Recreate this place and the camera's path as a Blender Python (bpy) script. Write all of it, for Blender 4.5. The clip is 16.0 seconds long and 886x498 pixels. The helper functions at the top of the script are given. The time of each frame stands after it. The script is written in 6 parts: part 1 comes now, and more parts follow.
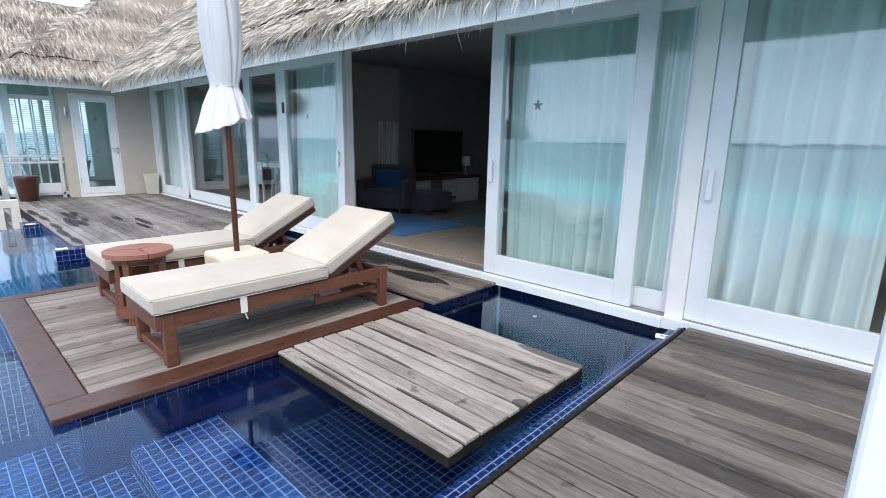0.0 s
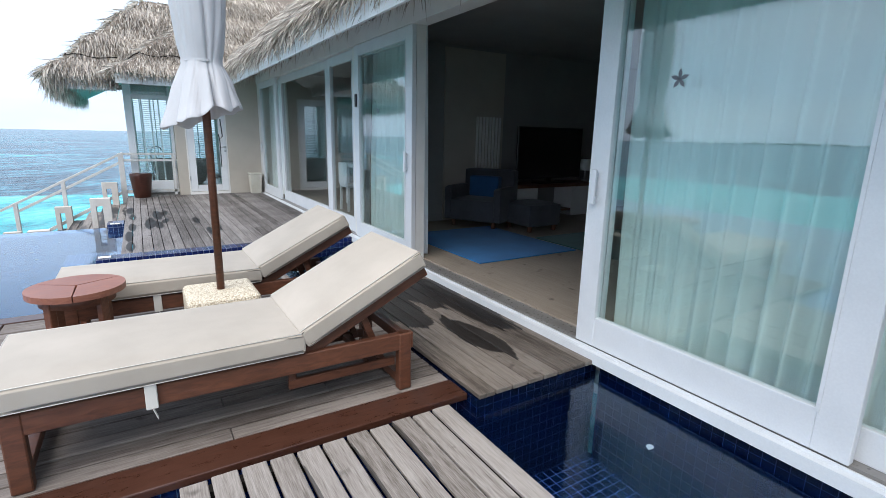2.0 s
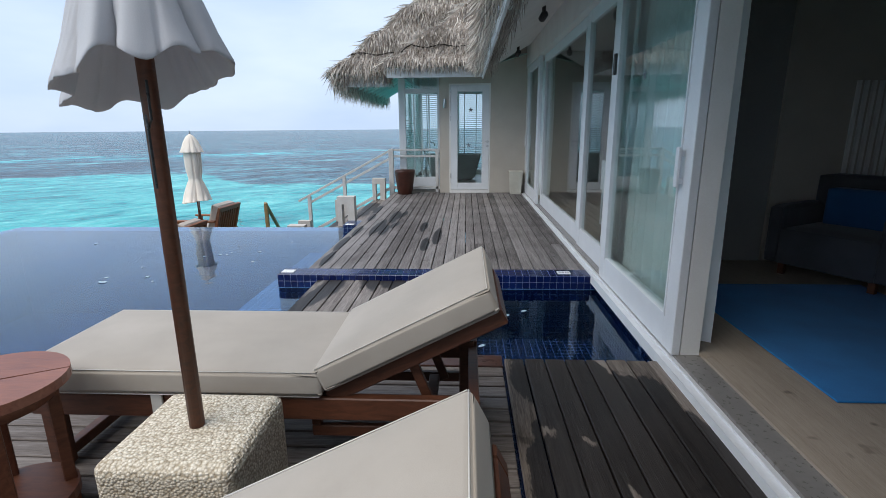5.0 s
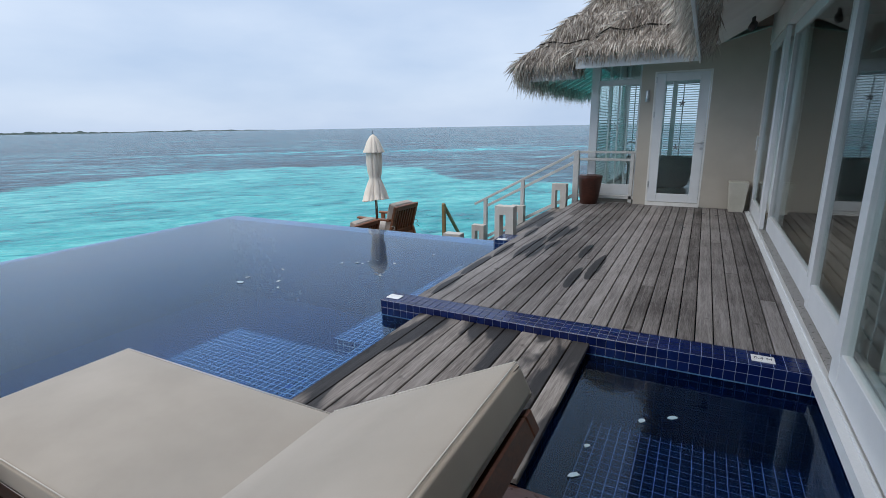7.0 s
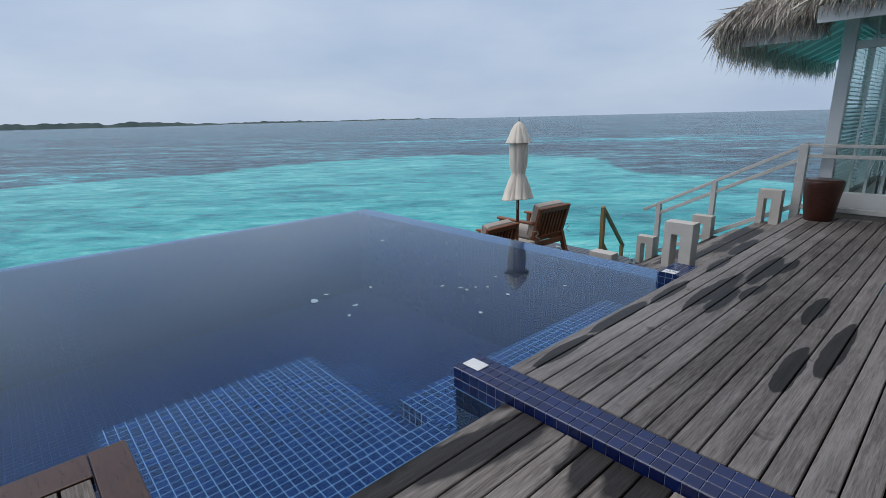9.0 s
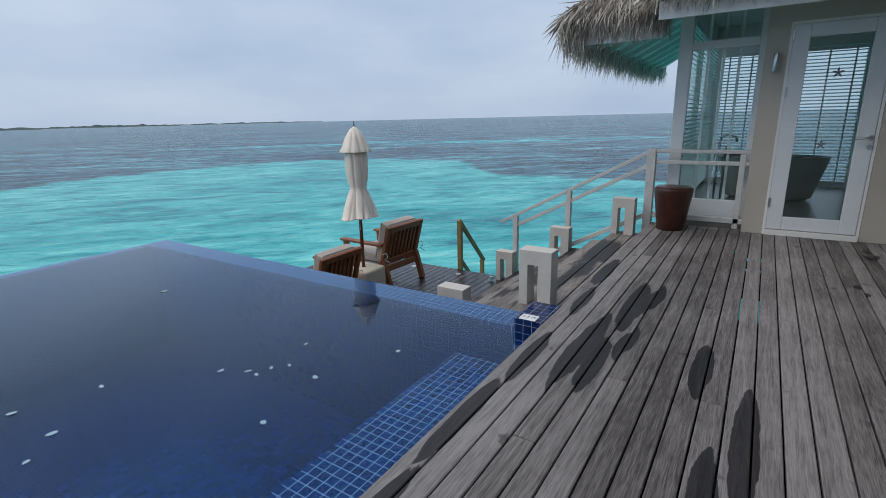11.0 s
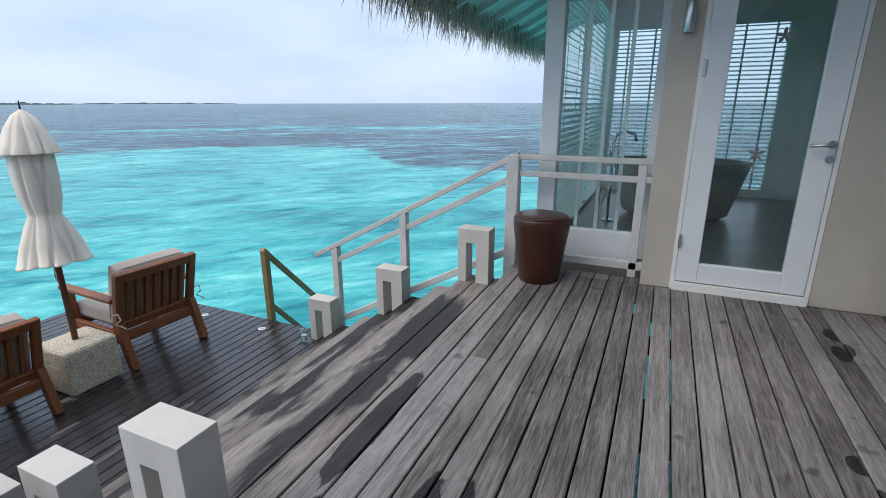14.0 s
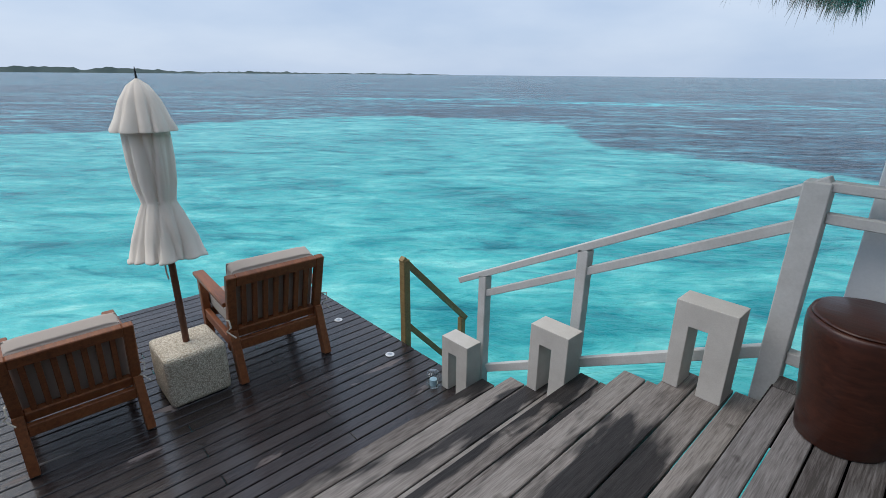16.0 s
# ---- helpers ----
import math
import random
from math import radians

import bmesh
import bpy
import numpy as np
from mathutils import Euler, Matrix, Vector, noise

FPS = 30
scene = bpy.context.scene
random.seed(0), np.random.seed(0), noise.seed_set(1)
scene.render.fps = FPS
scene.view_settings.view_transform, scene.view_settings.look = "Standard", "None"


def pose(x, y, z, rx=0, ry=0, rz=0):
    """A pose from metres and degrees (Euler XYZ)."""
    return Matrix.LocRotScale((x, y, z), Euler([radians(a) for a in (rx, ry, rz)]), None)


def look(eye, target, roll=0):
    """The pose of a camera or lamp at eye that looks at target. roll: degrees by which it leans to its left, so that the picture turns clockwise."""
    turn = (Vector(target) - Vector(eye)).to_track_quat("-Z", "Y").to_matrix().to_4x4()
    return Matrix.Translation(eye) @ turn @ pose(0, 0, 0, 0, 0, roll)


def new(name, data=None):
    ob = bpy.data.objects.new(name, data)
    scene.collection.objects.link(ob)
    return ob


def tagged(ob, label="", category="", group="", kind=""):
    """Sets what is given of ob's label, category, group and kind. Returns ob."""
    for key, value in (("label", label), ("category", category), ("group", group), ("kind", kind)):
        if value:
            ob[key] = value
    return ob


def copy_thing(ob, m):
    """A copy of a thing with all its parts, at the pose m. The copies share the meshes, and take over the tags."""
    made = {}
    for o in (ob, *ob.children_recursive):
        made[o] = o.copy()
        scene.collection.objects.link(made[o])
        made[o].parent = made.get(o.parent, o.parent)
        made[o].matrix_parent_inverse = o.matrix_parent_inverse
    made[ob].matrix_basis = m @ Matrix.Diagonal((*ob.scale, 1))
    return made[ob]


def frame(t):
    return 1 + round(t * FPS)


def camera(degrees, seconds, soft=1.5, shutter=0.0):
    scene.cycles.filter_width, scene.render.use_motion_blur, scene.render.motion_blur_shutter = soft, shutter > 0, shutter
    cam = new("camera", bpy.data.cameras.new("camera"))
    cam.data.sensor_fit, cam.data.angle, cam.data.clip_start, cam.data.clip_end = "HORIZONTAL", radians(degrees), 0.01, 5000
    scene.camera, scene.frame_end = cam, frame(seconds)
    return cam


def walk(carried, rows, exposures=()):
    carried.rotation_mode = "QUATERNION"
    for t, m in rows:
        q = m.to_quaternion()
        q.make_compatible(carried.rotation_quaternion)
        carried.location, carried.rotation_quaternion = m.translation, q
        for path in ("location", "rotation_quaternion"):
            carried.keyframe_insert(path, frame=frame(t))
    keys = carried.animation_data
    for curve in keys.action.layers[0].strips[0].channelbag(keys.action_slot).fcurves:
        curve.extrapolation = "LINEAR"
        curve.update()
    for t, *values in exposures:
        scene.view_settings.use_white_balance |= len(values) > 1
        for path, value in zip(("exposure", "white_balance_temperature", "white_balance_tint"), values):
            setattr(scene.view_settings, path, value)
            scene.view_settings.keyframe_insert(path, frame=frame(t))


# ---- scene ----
cam = camera(84.4, 16.0, 0.75)
# seconds, x, y, z, tilt from straight down, roll, yaw
ROWS = [
    (0.0, 0.024, -0.042, 1.363, 77.48, -1.08, -46.63),
    (0.5, 0.421, 0.145, 1.365, 77.37, -1.29, -45.74),
    (1.0, 0.786, 0.358, 1.339, 77.51, -1.37, -43.57),
    (1.5, 1.144, 0.603, 1.351, 77.38, -1.54, -38.25),
    (2.0, 1.492, 0.839, 1.365, 77.12, -1.17, -31.43),
    (2.5, 1.732, 1.125, 1.359, 77.32, -0.52, -22.48),
    (3.0, 1.928, 1.408, 1.348, 77.08, -0.07, -11.90),
    (3.5, 2.156, 1.767, 1.353, 76.78, 0.48, -2.36),
    (3.7, 2.227, 1.889, 1.348, 76.64, 0.60, -1.63),
    (4.8, 2.700, 2.680, 1.325, 76.15, 0.45, 1.70),
    (5.8, 2.938, 3.262, 1.278, 76.37, 0.53, 10.42),
    (6.0, 3.027, 3.379, 1.276, 76.35, 0.54, 13.86),
    (6.5, 3.218, 3.639, 1.349, 76.21, 0.86, 21.56),
    (7.0, 3.227, 3.993, 1.375, 75.95, 0.93, 27.62),
    (7.5, 3.216, 4.419, 1.356, 75.68, 0.92, 33.18),
    (8.0, 3.140, 4.781, 1.327, 75.40, 1.28, 38.64),
    (8.2, 3.081, 4.911, 1.330, 75.34, 1.26, 40.96),
    (9.25, 2.680, 5.600, 1.335, 74.98, 1.36, 48.20),
    (10.3, 2.410, 6.152, 1.346, 75.37, 1.35, 43.53),
    (10.5, 2.378, 6.316, 1.332, 75.35, 1.27, 41.11),
    (11.0, 2.306, 6.701, 1.336, 75.01, 1.36, 32.69),
    (11.5, 2.302, 7.126, 1.327, 74.88, 1.15, 23.26),
    (12.0, 2.383, 7.576, 1.315, 74.71, 0.84, 17.31),
    (12.5, 2.387, 8.065, 1.315, 74.86, 0.80, 16.69),
    (13.0, 2.394, 8.528, 1.308, 74.80, 0.57, 16.87),
    (13.5, 2.388, 8.998, 1.326, 74.18, 0.54, 18.83),
    (14.0, 2.259, 9.394, 1.300, 73.33, 0.14, 24.06),
    (14.5, 2.119, 9.801, 1.310, 71.92, -0.13, 31.07),
    (15.0, 1.982, 10.163, 1.276, 71.48, -0.07, 38.11),
    (15.5, 1.752, 10.438, 1.308, 70.94, -0.15, 42.84),
    (16.0, 1.546, 10.758, 1.301, 70.34, -0.50, 46.85),
]
EXPOSURE = [(0.0, 1.2), (1.2, 1.12), (2.0, 0.92), (2.5, 0.82), (3.5, 0.56), (6.0, 0.25), (7.0, 0.08), (8.0, -0.2), (10.5, -0.28), (12.0, 0.15), (13.0, 0.35), (14.5, 0.25), (16.0, -0.02)]
walk(cam, [(t, pose(x, y, z, rx, ry, rz)) for t, x, y, z, rx, ry, rz in ROWS], EXPOSURE)

# ---- sky and sun: bright overcast over the sea ----
SUN_EL, SUN_AZ = radians(58), radians(228)
world = bpy.data.worlds.new("overcast_sky")
scene.world = world
world.use_nodes = True
wn, wl = world.node_tree.nodes, world.node_tree.links
wn.clear()
w_out = wn.new("ShaderNodeOutputWorld")
w_bg = wn.new("ShaderNodeBackground")
w_sky = wn.new("ShaderNodeTexSky")
w_sky.sky_type, w_sky.sun_disc = "NISHITA", False
w_sky.sun_elevation, w_sky.sun_rotation = SUN_EL, SUN_AZ
w_sky.air_density, w_sky.dust_density = 1.0, 2.0
w_co = wn.new("ShaderNodeTexCoord")
w_map = wn.new("ShaderNodeMapping")
w_map.inputs["Scale"].default_value = (1.0, 1.0, 3.2)
w_noise = wn.new("ShaderNodeTexNoise")
w_noise.inputs["Scale"].default_value, w_noise.inputs["Detail"].default_value = 2.2, 5.0
w_ramp = wn.new("ShaderNodeValToRGB")
w_ramp.color_ramp.elements[0].position, w_ramp.color_ramp.elements[0].color = 0.3, (4.85, 6.28, 8.6, 1)
w_ramp.color_ramp.elements[1].position, w_ramp.color_ramp.elements[1].color = 0.7, (6.98, 8.13, 9.9, 1)
w_mix = wn.new("ShaderNodeMix")
w_mix.data_type = "RGBA"
w_mix.inputs[0].default_value = 0.88
wl.new(w_co.outputs["Generated"], w_map.inputs["Vector"])
wl.new(w_map.outputs["Vector"], w_noise.inputs["Vector"])
wl.new(w_noise.outputs["Fac"], w_ramp.inputs["Fac"])
wl.new(w_sky.outputs["Color"], w_mix.inputs[6])
wl.new(w_ramp.outputs["Color"], w_mix.inputs[7])
wl.new(w_mix.outputs[2], w_bg.inputs["Color"])
w_bg.inputs["Strength"].default_value = 0.1
wl.new(w_bg.outputs["Background"], w_out.inputs["Surface"])
sun = new("sun", bpy.data.lights.new("sun", "SUN"))
sun.data.energy, sun.data.angle, sun.data.color = 1.9, radians(55), (1.0, 0.93, 0.83)
sun.matrix_world = look((20 * math.sin(SUN_AZ), 20 * math.cos(SUN_AZ), 20 * math.tan(SUN_EL)), (0, 0, 0))

# ---- materials ----
def graph(name):
    m = bpy.data.materials.new(name)
    m.use_nodes = True
    n = m.node_tree.nodes
    return m, n, m.node_tree.links, n["Principled BSDF"]


def coords(n, l, scale=(1, 1, 1), space="Object"):
    c = n.new("ShaderNodeTexCoord")
    mp = n.new("ShaderNodeMapping")
    mp.inputs["Scale"].default_value = scale
    l.new(c.outputs[space], mp.inputs["Vector"])
    return mp.outputs["Vector"]


def world_coords(n, l, scale=(1, 1, 1)):
    g = n.new("ShaderNodeNewGeometry")
    mp = n.new("ShaderNodeMapping")
    mp.inputs["Scale"].default_value = scale
    l.new(g.outputs["Position"], mp.inputs["Vector"])
    return mp.outputs["Vector"]


def noise_tex(n, l, vec, scale, detail=4.0, rough=0.55, distort=0.0):
    t = n.new("ShaderNodeTexNoise")
    t.inputs["Scale"].default_value, t.inputs["Detail"].default_value = scale, detail
    t.inputs["Roughness"].default_value, t.inputs["Distortion"].default_value = rough, distort
    l.new(vec, t.inputs["Vector"])
    return t.outputs["Fac"]


def ramp(n, l, fac, *stops):
    r = n.new("ShaderNodeValToRGB")
    e = r.color_ramp.elements
    while len(e) < len(stops):
        e.new(0.5)
    for k, (p, c) in zip(e, stops):
        k.position, k.color = p, (*c, 1) if len(c) == 3 else c
    l.new(fac, r.inputs["Fac"])
    return r.outputs["Color"]


def mixc(n, l, fac, a, b, mode="MIX"):
    m = n.new("ShaderNodeMix")
    m.data_type, m.blend_type = "RGBA", mode
    for sock, v in ((m.inputs[0], fac), (m.inputs[6], a), (m.inputs[7], b)):
        if isinstance(v, (int, float)):
            sock.default_value = v
        elif isinstance(v, tuple):
            sock.default_value = (*v, 1)
        else:
            l.new(v, sock)
    return m.outputs[2]


def fmath(n, l, op, a, b=0.0, c=None):
    m = n.new("ShaderNodeMath")
    m.operation = op
    for sock, v in zip(m.inputs, (a, b, c)):
        if v is None:
            continue
        if isinstance(v, (int, float)):
            sock.default_value = v
        else:
            l.new(v, sock)
    return m.outputs[0]


def bump(n, l, bsdf, height, strength, distance):
    b = n.new("ShaderNodeBump")
    b.inputs["Strength"].default_value, b.inputs["Distance"].default_value = strength, distance
    l.new(height, b.inputs["Height"])
    l.new(b.outputs["Normal"], bsdf.inputs["Normal"])


def speckled(name, c1, c2, scale=6.0, rough=0.6, bump_scale=60.0, bump_h=0.002, metal=0.0, fine=0.35, space="Object"):
    """Two-scale mottled surface: broad tone and fine grain."""
    m, n, l, p = graph(name)
    v = coords(n, l, space=space)
    a = noise_tex(n, l, v, scale, 4)
    f = noise_tex(n, l, v, bump_scale, 3)
    s = fmath(n, l, "ADD", fmath(n, l, "MULTIPLY", a, 1 - fine), fmath(n, l, "MULTIPLY", f, fine))
    l.new(ramp(n, l, s, (0.35, c1), (0.65, c2)), p.inputs["Base Color"])
    l.new(fmath(n, l, "MULTIPLY_ADD", f, 0.25, rough - 0.12), p.inputs["Roughness"])
    p.inputs["Metallic"].default_value = metal
    bump(n, l, p, f, 0.5, bump_h)
    return m


def ellipses(n, l, spots, soft=0.1):
    """Wet patches: a mask of 1 inside the ellipses (x, y, half width, half length), with ragged edges."""
    v = world_coords(n, l)
    sep = n.new("ShaderNodeSeparateXYZ")
    l.new(v, sep.inputs[0])
    w = fmath(n, l, "MULTIPLY_ADD", noise_tex(n, l, world_coords(n, l, (16.0, 5.0, 1.0)), 1.0, 4, 0.6), 2 * 1.3, -1.3)
    info = n.new("ShaderNodeObjectInfo")
    along = fmath(n, l, "ADD", sep.outputs[1], fmath(n, l, "MULTIPLY_ADD", info.outputs["Random"], 0.24, -0.12))
    total = None
    for x, y, a, b in spots:
        dx = fmath(n, l, "MULTIPLY", fmath(n, l, "SUBTRACT", sep.outputs[0], x), 1 / a)
        dy = fmath(n, l, "MULTIPLY", fmath(n, l, "SUBTRACT", along, y), 1 / b)
        r = fmath(n, l, "ADD", fmath(n, l, "MULTIPLY", dx, dx), fmath(n, l, "MULTIPLY", dy, dy))
        k = fmath(n, l, "SUBTRACT", 1.0, r)
        total = k if total is None else fmath(n, l, "MAXIMUM", total, k)
    s = fmath(n, l, "MULTIPLY_ADD", w, 0.45, total)
    mr = n.new("ShaderNodeMapRange")
    mr.interpolation_type = "SMOOTHSTEP"
    mr.inputs["From Min"].default_value, mr.inputs["From Max"].default_value = -0.02, soft
    l.new(s, mr.inputs["Value"])
    return mr.outputs[0]


def plank_mat(name, pale, mid, dark, spots=(), wet=0.0, along=1, rough=0.72, gloss=0.22, stain=0.92, shine=0.25):
    """Weathered boards: long grain, knots, a tone for each board, and wet patches."""
    m, n, l, p = graph(name)
    sc = [7.0, 7.0, 7.0]
    sc[along] = 0.35
    info = n.new("ShaderNodeObjectInfo")
    c = n.new("ShaderNodeNewGeometry")
    add = n.new("ShaderNodeVectorMath")
    add.operation = "ADD"
    comb = n.new("ShaderNodeCombineXYZ")
    for i in range(3):
        l.new(fmath(n, l, "MULTIPLY", info.outputs["Random"], 37.0 + 11 * i), comb.inputs[i])
    l.new(c.outputs["Position"], add.inputs[0])
    l.new(comb.outputs[0], add.inputs[1])
    mp = n.new("ShaderNodeMapping")
    mp.inputs["Scale"].default_value = sc
    l.new(add.outputs[0], mp.inputs["Vector"])
    g = noise_tex(n, l, mp.outputs["Vector"], 6.0, 6, 0.65, 0.6)
    fine = noise_tex(n, l, mp.outputs["Vector"], 34.0, 3)
    broad = noise_tex(n, l, c.outputs["Position"], 1.7, 4)
    s = fmath(n, l, "MULTIPLY_ADD", g, 0.5, fmath(n, l, "MULTIPLY", fine, 0.42))
    s = fmath(n, l, "SUBTRACT", s, 0.085)
    s = fmath(n, l, "MULTIPLY_ADD", broad, 0.28, s)
    s = fmath(n, l, "ADD", s, fmath(n, l, "MULTIPLY_ADD", info.outputs["Random"], 0.17, -0.105))
    col = ramp(n, l, s, (0.34, dark), (0.49, mid), (0.64, pale))
    knots = ramp(n, l, noise_tex(n, l, c.outputs["Position"], 7.5, 2), (0.25, (0.35, 0.33, 0.32)), (0.33, (1, 1, 1)))
    col = mixc(n, l, 0.8, col, knots, "MULTIPLY")
    r = fmath(n, l, "MULTIPLY_ADD", fine, 0.25, rough - 0.12)
    mask = ellipses(n, l, spots) if spots else None
    if wet:
        mq = n.new("ShaderNodeMapping")
        mq.inputs["Scale"].default_value = (3.0, 0.75, 1) if along == 1 else (0.75, 3.0, 1)
        half = n.new("ShaderNodeVectorMath")
        half.operation = "MULTIPLY_ADD"
        half.inputs[1].default_value = (0.012, 0.012, 0.012)
        l.new(comb.outputs[0], half.inputs[0])
        l.new(c.outputs["Position"], half.inputs[2])
        l.new(half.outputs[0], mq.inputs["Vector"])
        pud = noise_tex(n, l, mq.outputs["Vector"], 1.15, 4, 0.55, 0.3)
        mr = n.new("ShaderNodeMapRange")
        mr.inputs["From Min"].default_value, mr.inputs["From Max"].default_value = 0.58 - 0.4 * wet, 0.63 - 0.4 * wet
        l.new(pud, mr.inputs["Value"])
        mask = mr.outputs[0] if mask is None else fmath(n, l, "MAXIMUM", mask, mr.outputs[0])
    if mask is not None:
        col = mixc(n, l, fmath(n, l, "MULTIPLY", mask, stain), col, mixc(n, l, 1.0, col, (0.09, 0.09, 0.1), "MULTIPLY"))
        r = fmath(n, l, "MULTIPLY_ADD", mask, -gloss, r)
    l.new(col, p.inputs["Base Color"])
    l.new(r, p.inputs["Roughness"])
    p.inputs["Specular IOR Level"].default_value = shine
    bump(n, l, p, fmath(n, l, "MULTIPLY_ADD", g, 0.6, fmath(n, l, "MULTIPLY", fine, 0.5)), 0.9, 0.004)
    return m


def teak(name, c1, c2, rough=0.45):
    m, n, l, p = graph(name)
    v = coords(n, l, (1, 1, 1))
    mp = n.new("ShaderNodeMapping")
    mp.inputs["Scale"].default_value = (2.0, 9.0, 9.0)
    l.new(v, mp.inputs["Vector"])
    g = noise_tex(n, l, mp.outputs["Vector"], 5.0, 6, 0.6, 0.8)
    b = noise_tex(n, l, v, 2.5, 3)
    s = fmath(n, l, "MULTIPLY_ADD", g, 0.65, fmath(n, l, "MULTIPLY", b, 0.35))
    l.new(ramp(n, l, s, (0.35, c1), (0.65, c2)), p.inputs["Base Color"])
    l.new(fmath(n, l, "MULTIPLY_ADD", g, 0.25, rough - 0.1), p.inputs["Roughness"])
    bump(n, l, p, g, 0.35, 0.002)
    return m


def tile_mat(name, grout=(0.2, 0.25, 0.36), width=0.03, tone=1.0):
    """Small deep-blue glass mosaic with pale grout, 62 mm apart; tone below 1 paints in depth or shade."""
    m, n, l, p = graph(name)
    g = n.new("ShaderNodeNewGeometry")
    sep = n.new("ShaderNodeSeparateXYZ")
    l.new(g.outputs["Position"], sep.inputs[0])
    nor = n.new("ShaderNodeSeparateXYZ")
    l.new(g.outputs["True Normal"], nor.inputs[0])
    cells, joint = [], None
    for i in range(3):
        q = fmath(n, l, "MULTIPLY_ADD", sep.outputs[i], 1 / 0.062, 100.013)
        f = fmath(n, l, "FRACT", q)
        d = fmath(n, l, "MINIMUM", f, fmath(n, l, "SUBTRACT", 1.0, f))
        facing = fmath(n, l, "GREATER_THAN", fmath(n, l, "ABSOLUTE", nor.outputs[i]), 0.7)
        d = fmath(n, l, "ADD", d, facing)
        joint = d if joint is None else fmath(n, l, "MINIMUM", joint, d)
        cells.append(fmath(n, l, "FLOOR", q))
    comb = n.new("ShaderNodeCombineXYZ")
    for i in range(3):
        l.new(cells[i], comb.inputs[i])
    wn_ = n.new("ShaderNodeTexWhiteNoise")
    l.new(comb.outputs[0], wn_.inputs["Vector"])
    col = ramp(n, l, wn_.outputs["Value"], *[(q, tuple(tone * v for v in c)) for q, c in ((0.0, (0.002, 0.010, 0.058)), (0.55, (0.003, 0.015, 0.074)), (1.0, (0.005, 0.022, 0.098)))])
    mask = fmath(n, l, "LESS_THAN", joint, width)
    col = mixc(n, l, mask, col, grout)
    l.new(col, p.inputs["Base Color"])
    l.new(fmath(n, l, "MULTIPLY_ADD", mask, 0.5, 0.18), p.inputs["Roughness"])
    mr = n.new("ShaderNodeMapRange")
    mr.inputs["From Max"].default_value = 0.06
    l.new(joint, mr.inputs["Value"])
    bump(n, l, p, mr.outputs[0], 0.4, 0.003)
    return m


def water_mat(name):
    m, n, l, p = graph(name)
    p.inputs["Base Color"].default_value = (0.46, 0.76, 1.0, 1)
    p.inputs["Transmission Weight"].default_value = 1.0
    p.inputs["Roughness"].default_value = 0.015
    p.inputs["IOR"].default_value = 1.27
    p.inputs["Specular Tint"].default_value = (0.8, 0.88, 1.0, 1)
    v = world_coords(n, l)
    a = noise_tex(n, l, v, 2.2, 3, 0.5, 0.5)
    b = noise_tex(n, l, v, 14.0, 2, 0.5, 0.8)
    area = ramp(n, l, noise_tex(n, l, v, 0.55, 2), (0.4, (0.15, 0.15, 0.15)), (0.65, (1, 1, 1)))
    bump(n, l, p, fmath(n, l, "MULTIPLY_ADD", fmath(n, l, "MULTIPLY", b, area), 0.12, fmath(n, l, "MULTIPLY", a, 0.35)), 0.34, 0.02)
    return m


def wave_coords(n, l, scale):
    """World coordinates turned by 45 degrees, so that x lies along the crests."""
    g = n.new("ShaderNodeNewGeometry")
    turn = n.new("ShaderNodeMapping")
    turn.inputs["Rotation"].default_value = (0, 0, -math.pi / 4)
    mp = n.new("ShaderNodeMapping")
    mp.inputs["Scale"].default_value = scale
    l.new(g.outputs["Position"], turn.inputs["Vector"])
    l.new(turn.outputs["Vector"], mp.inputs["Vector"])
    return mp.outputs["Vector"]


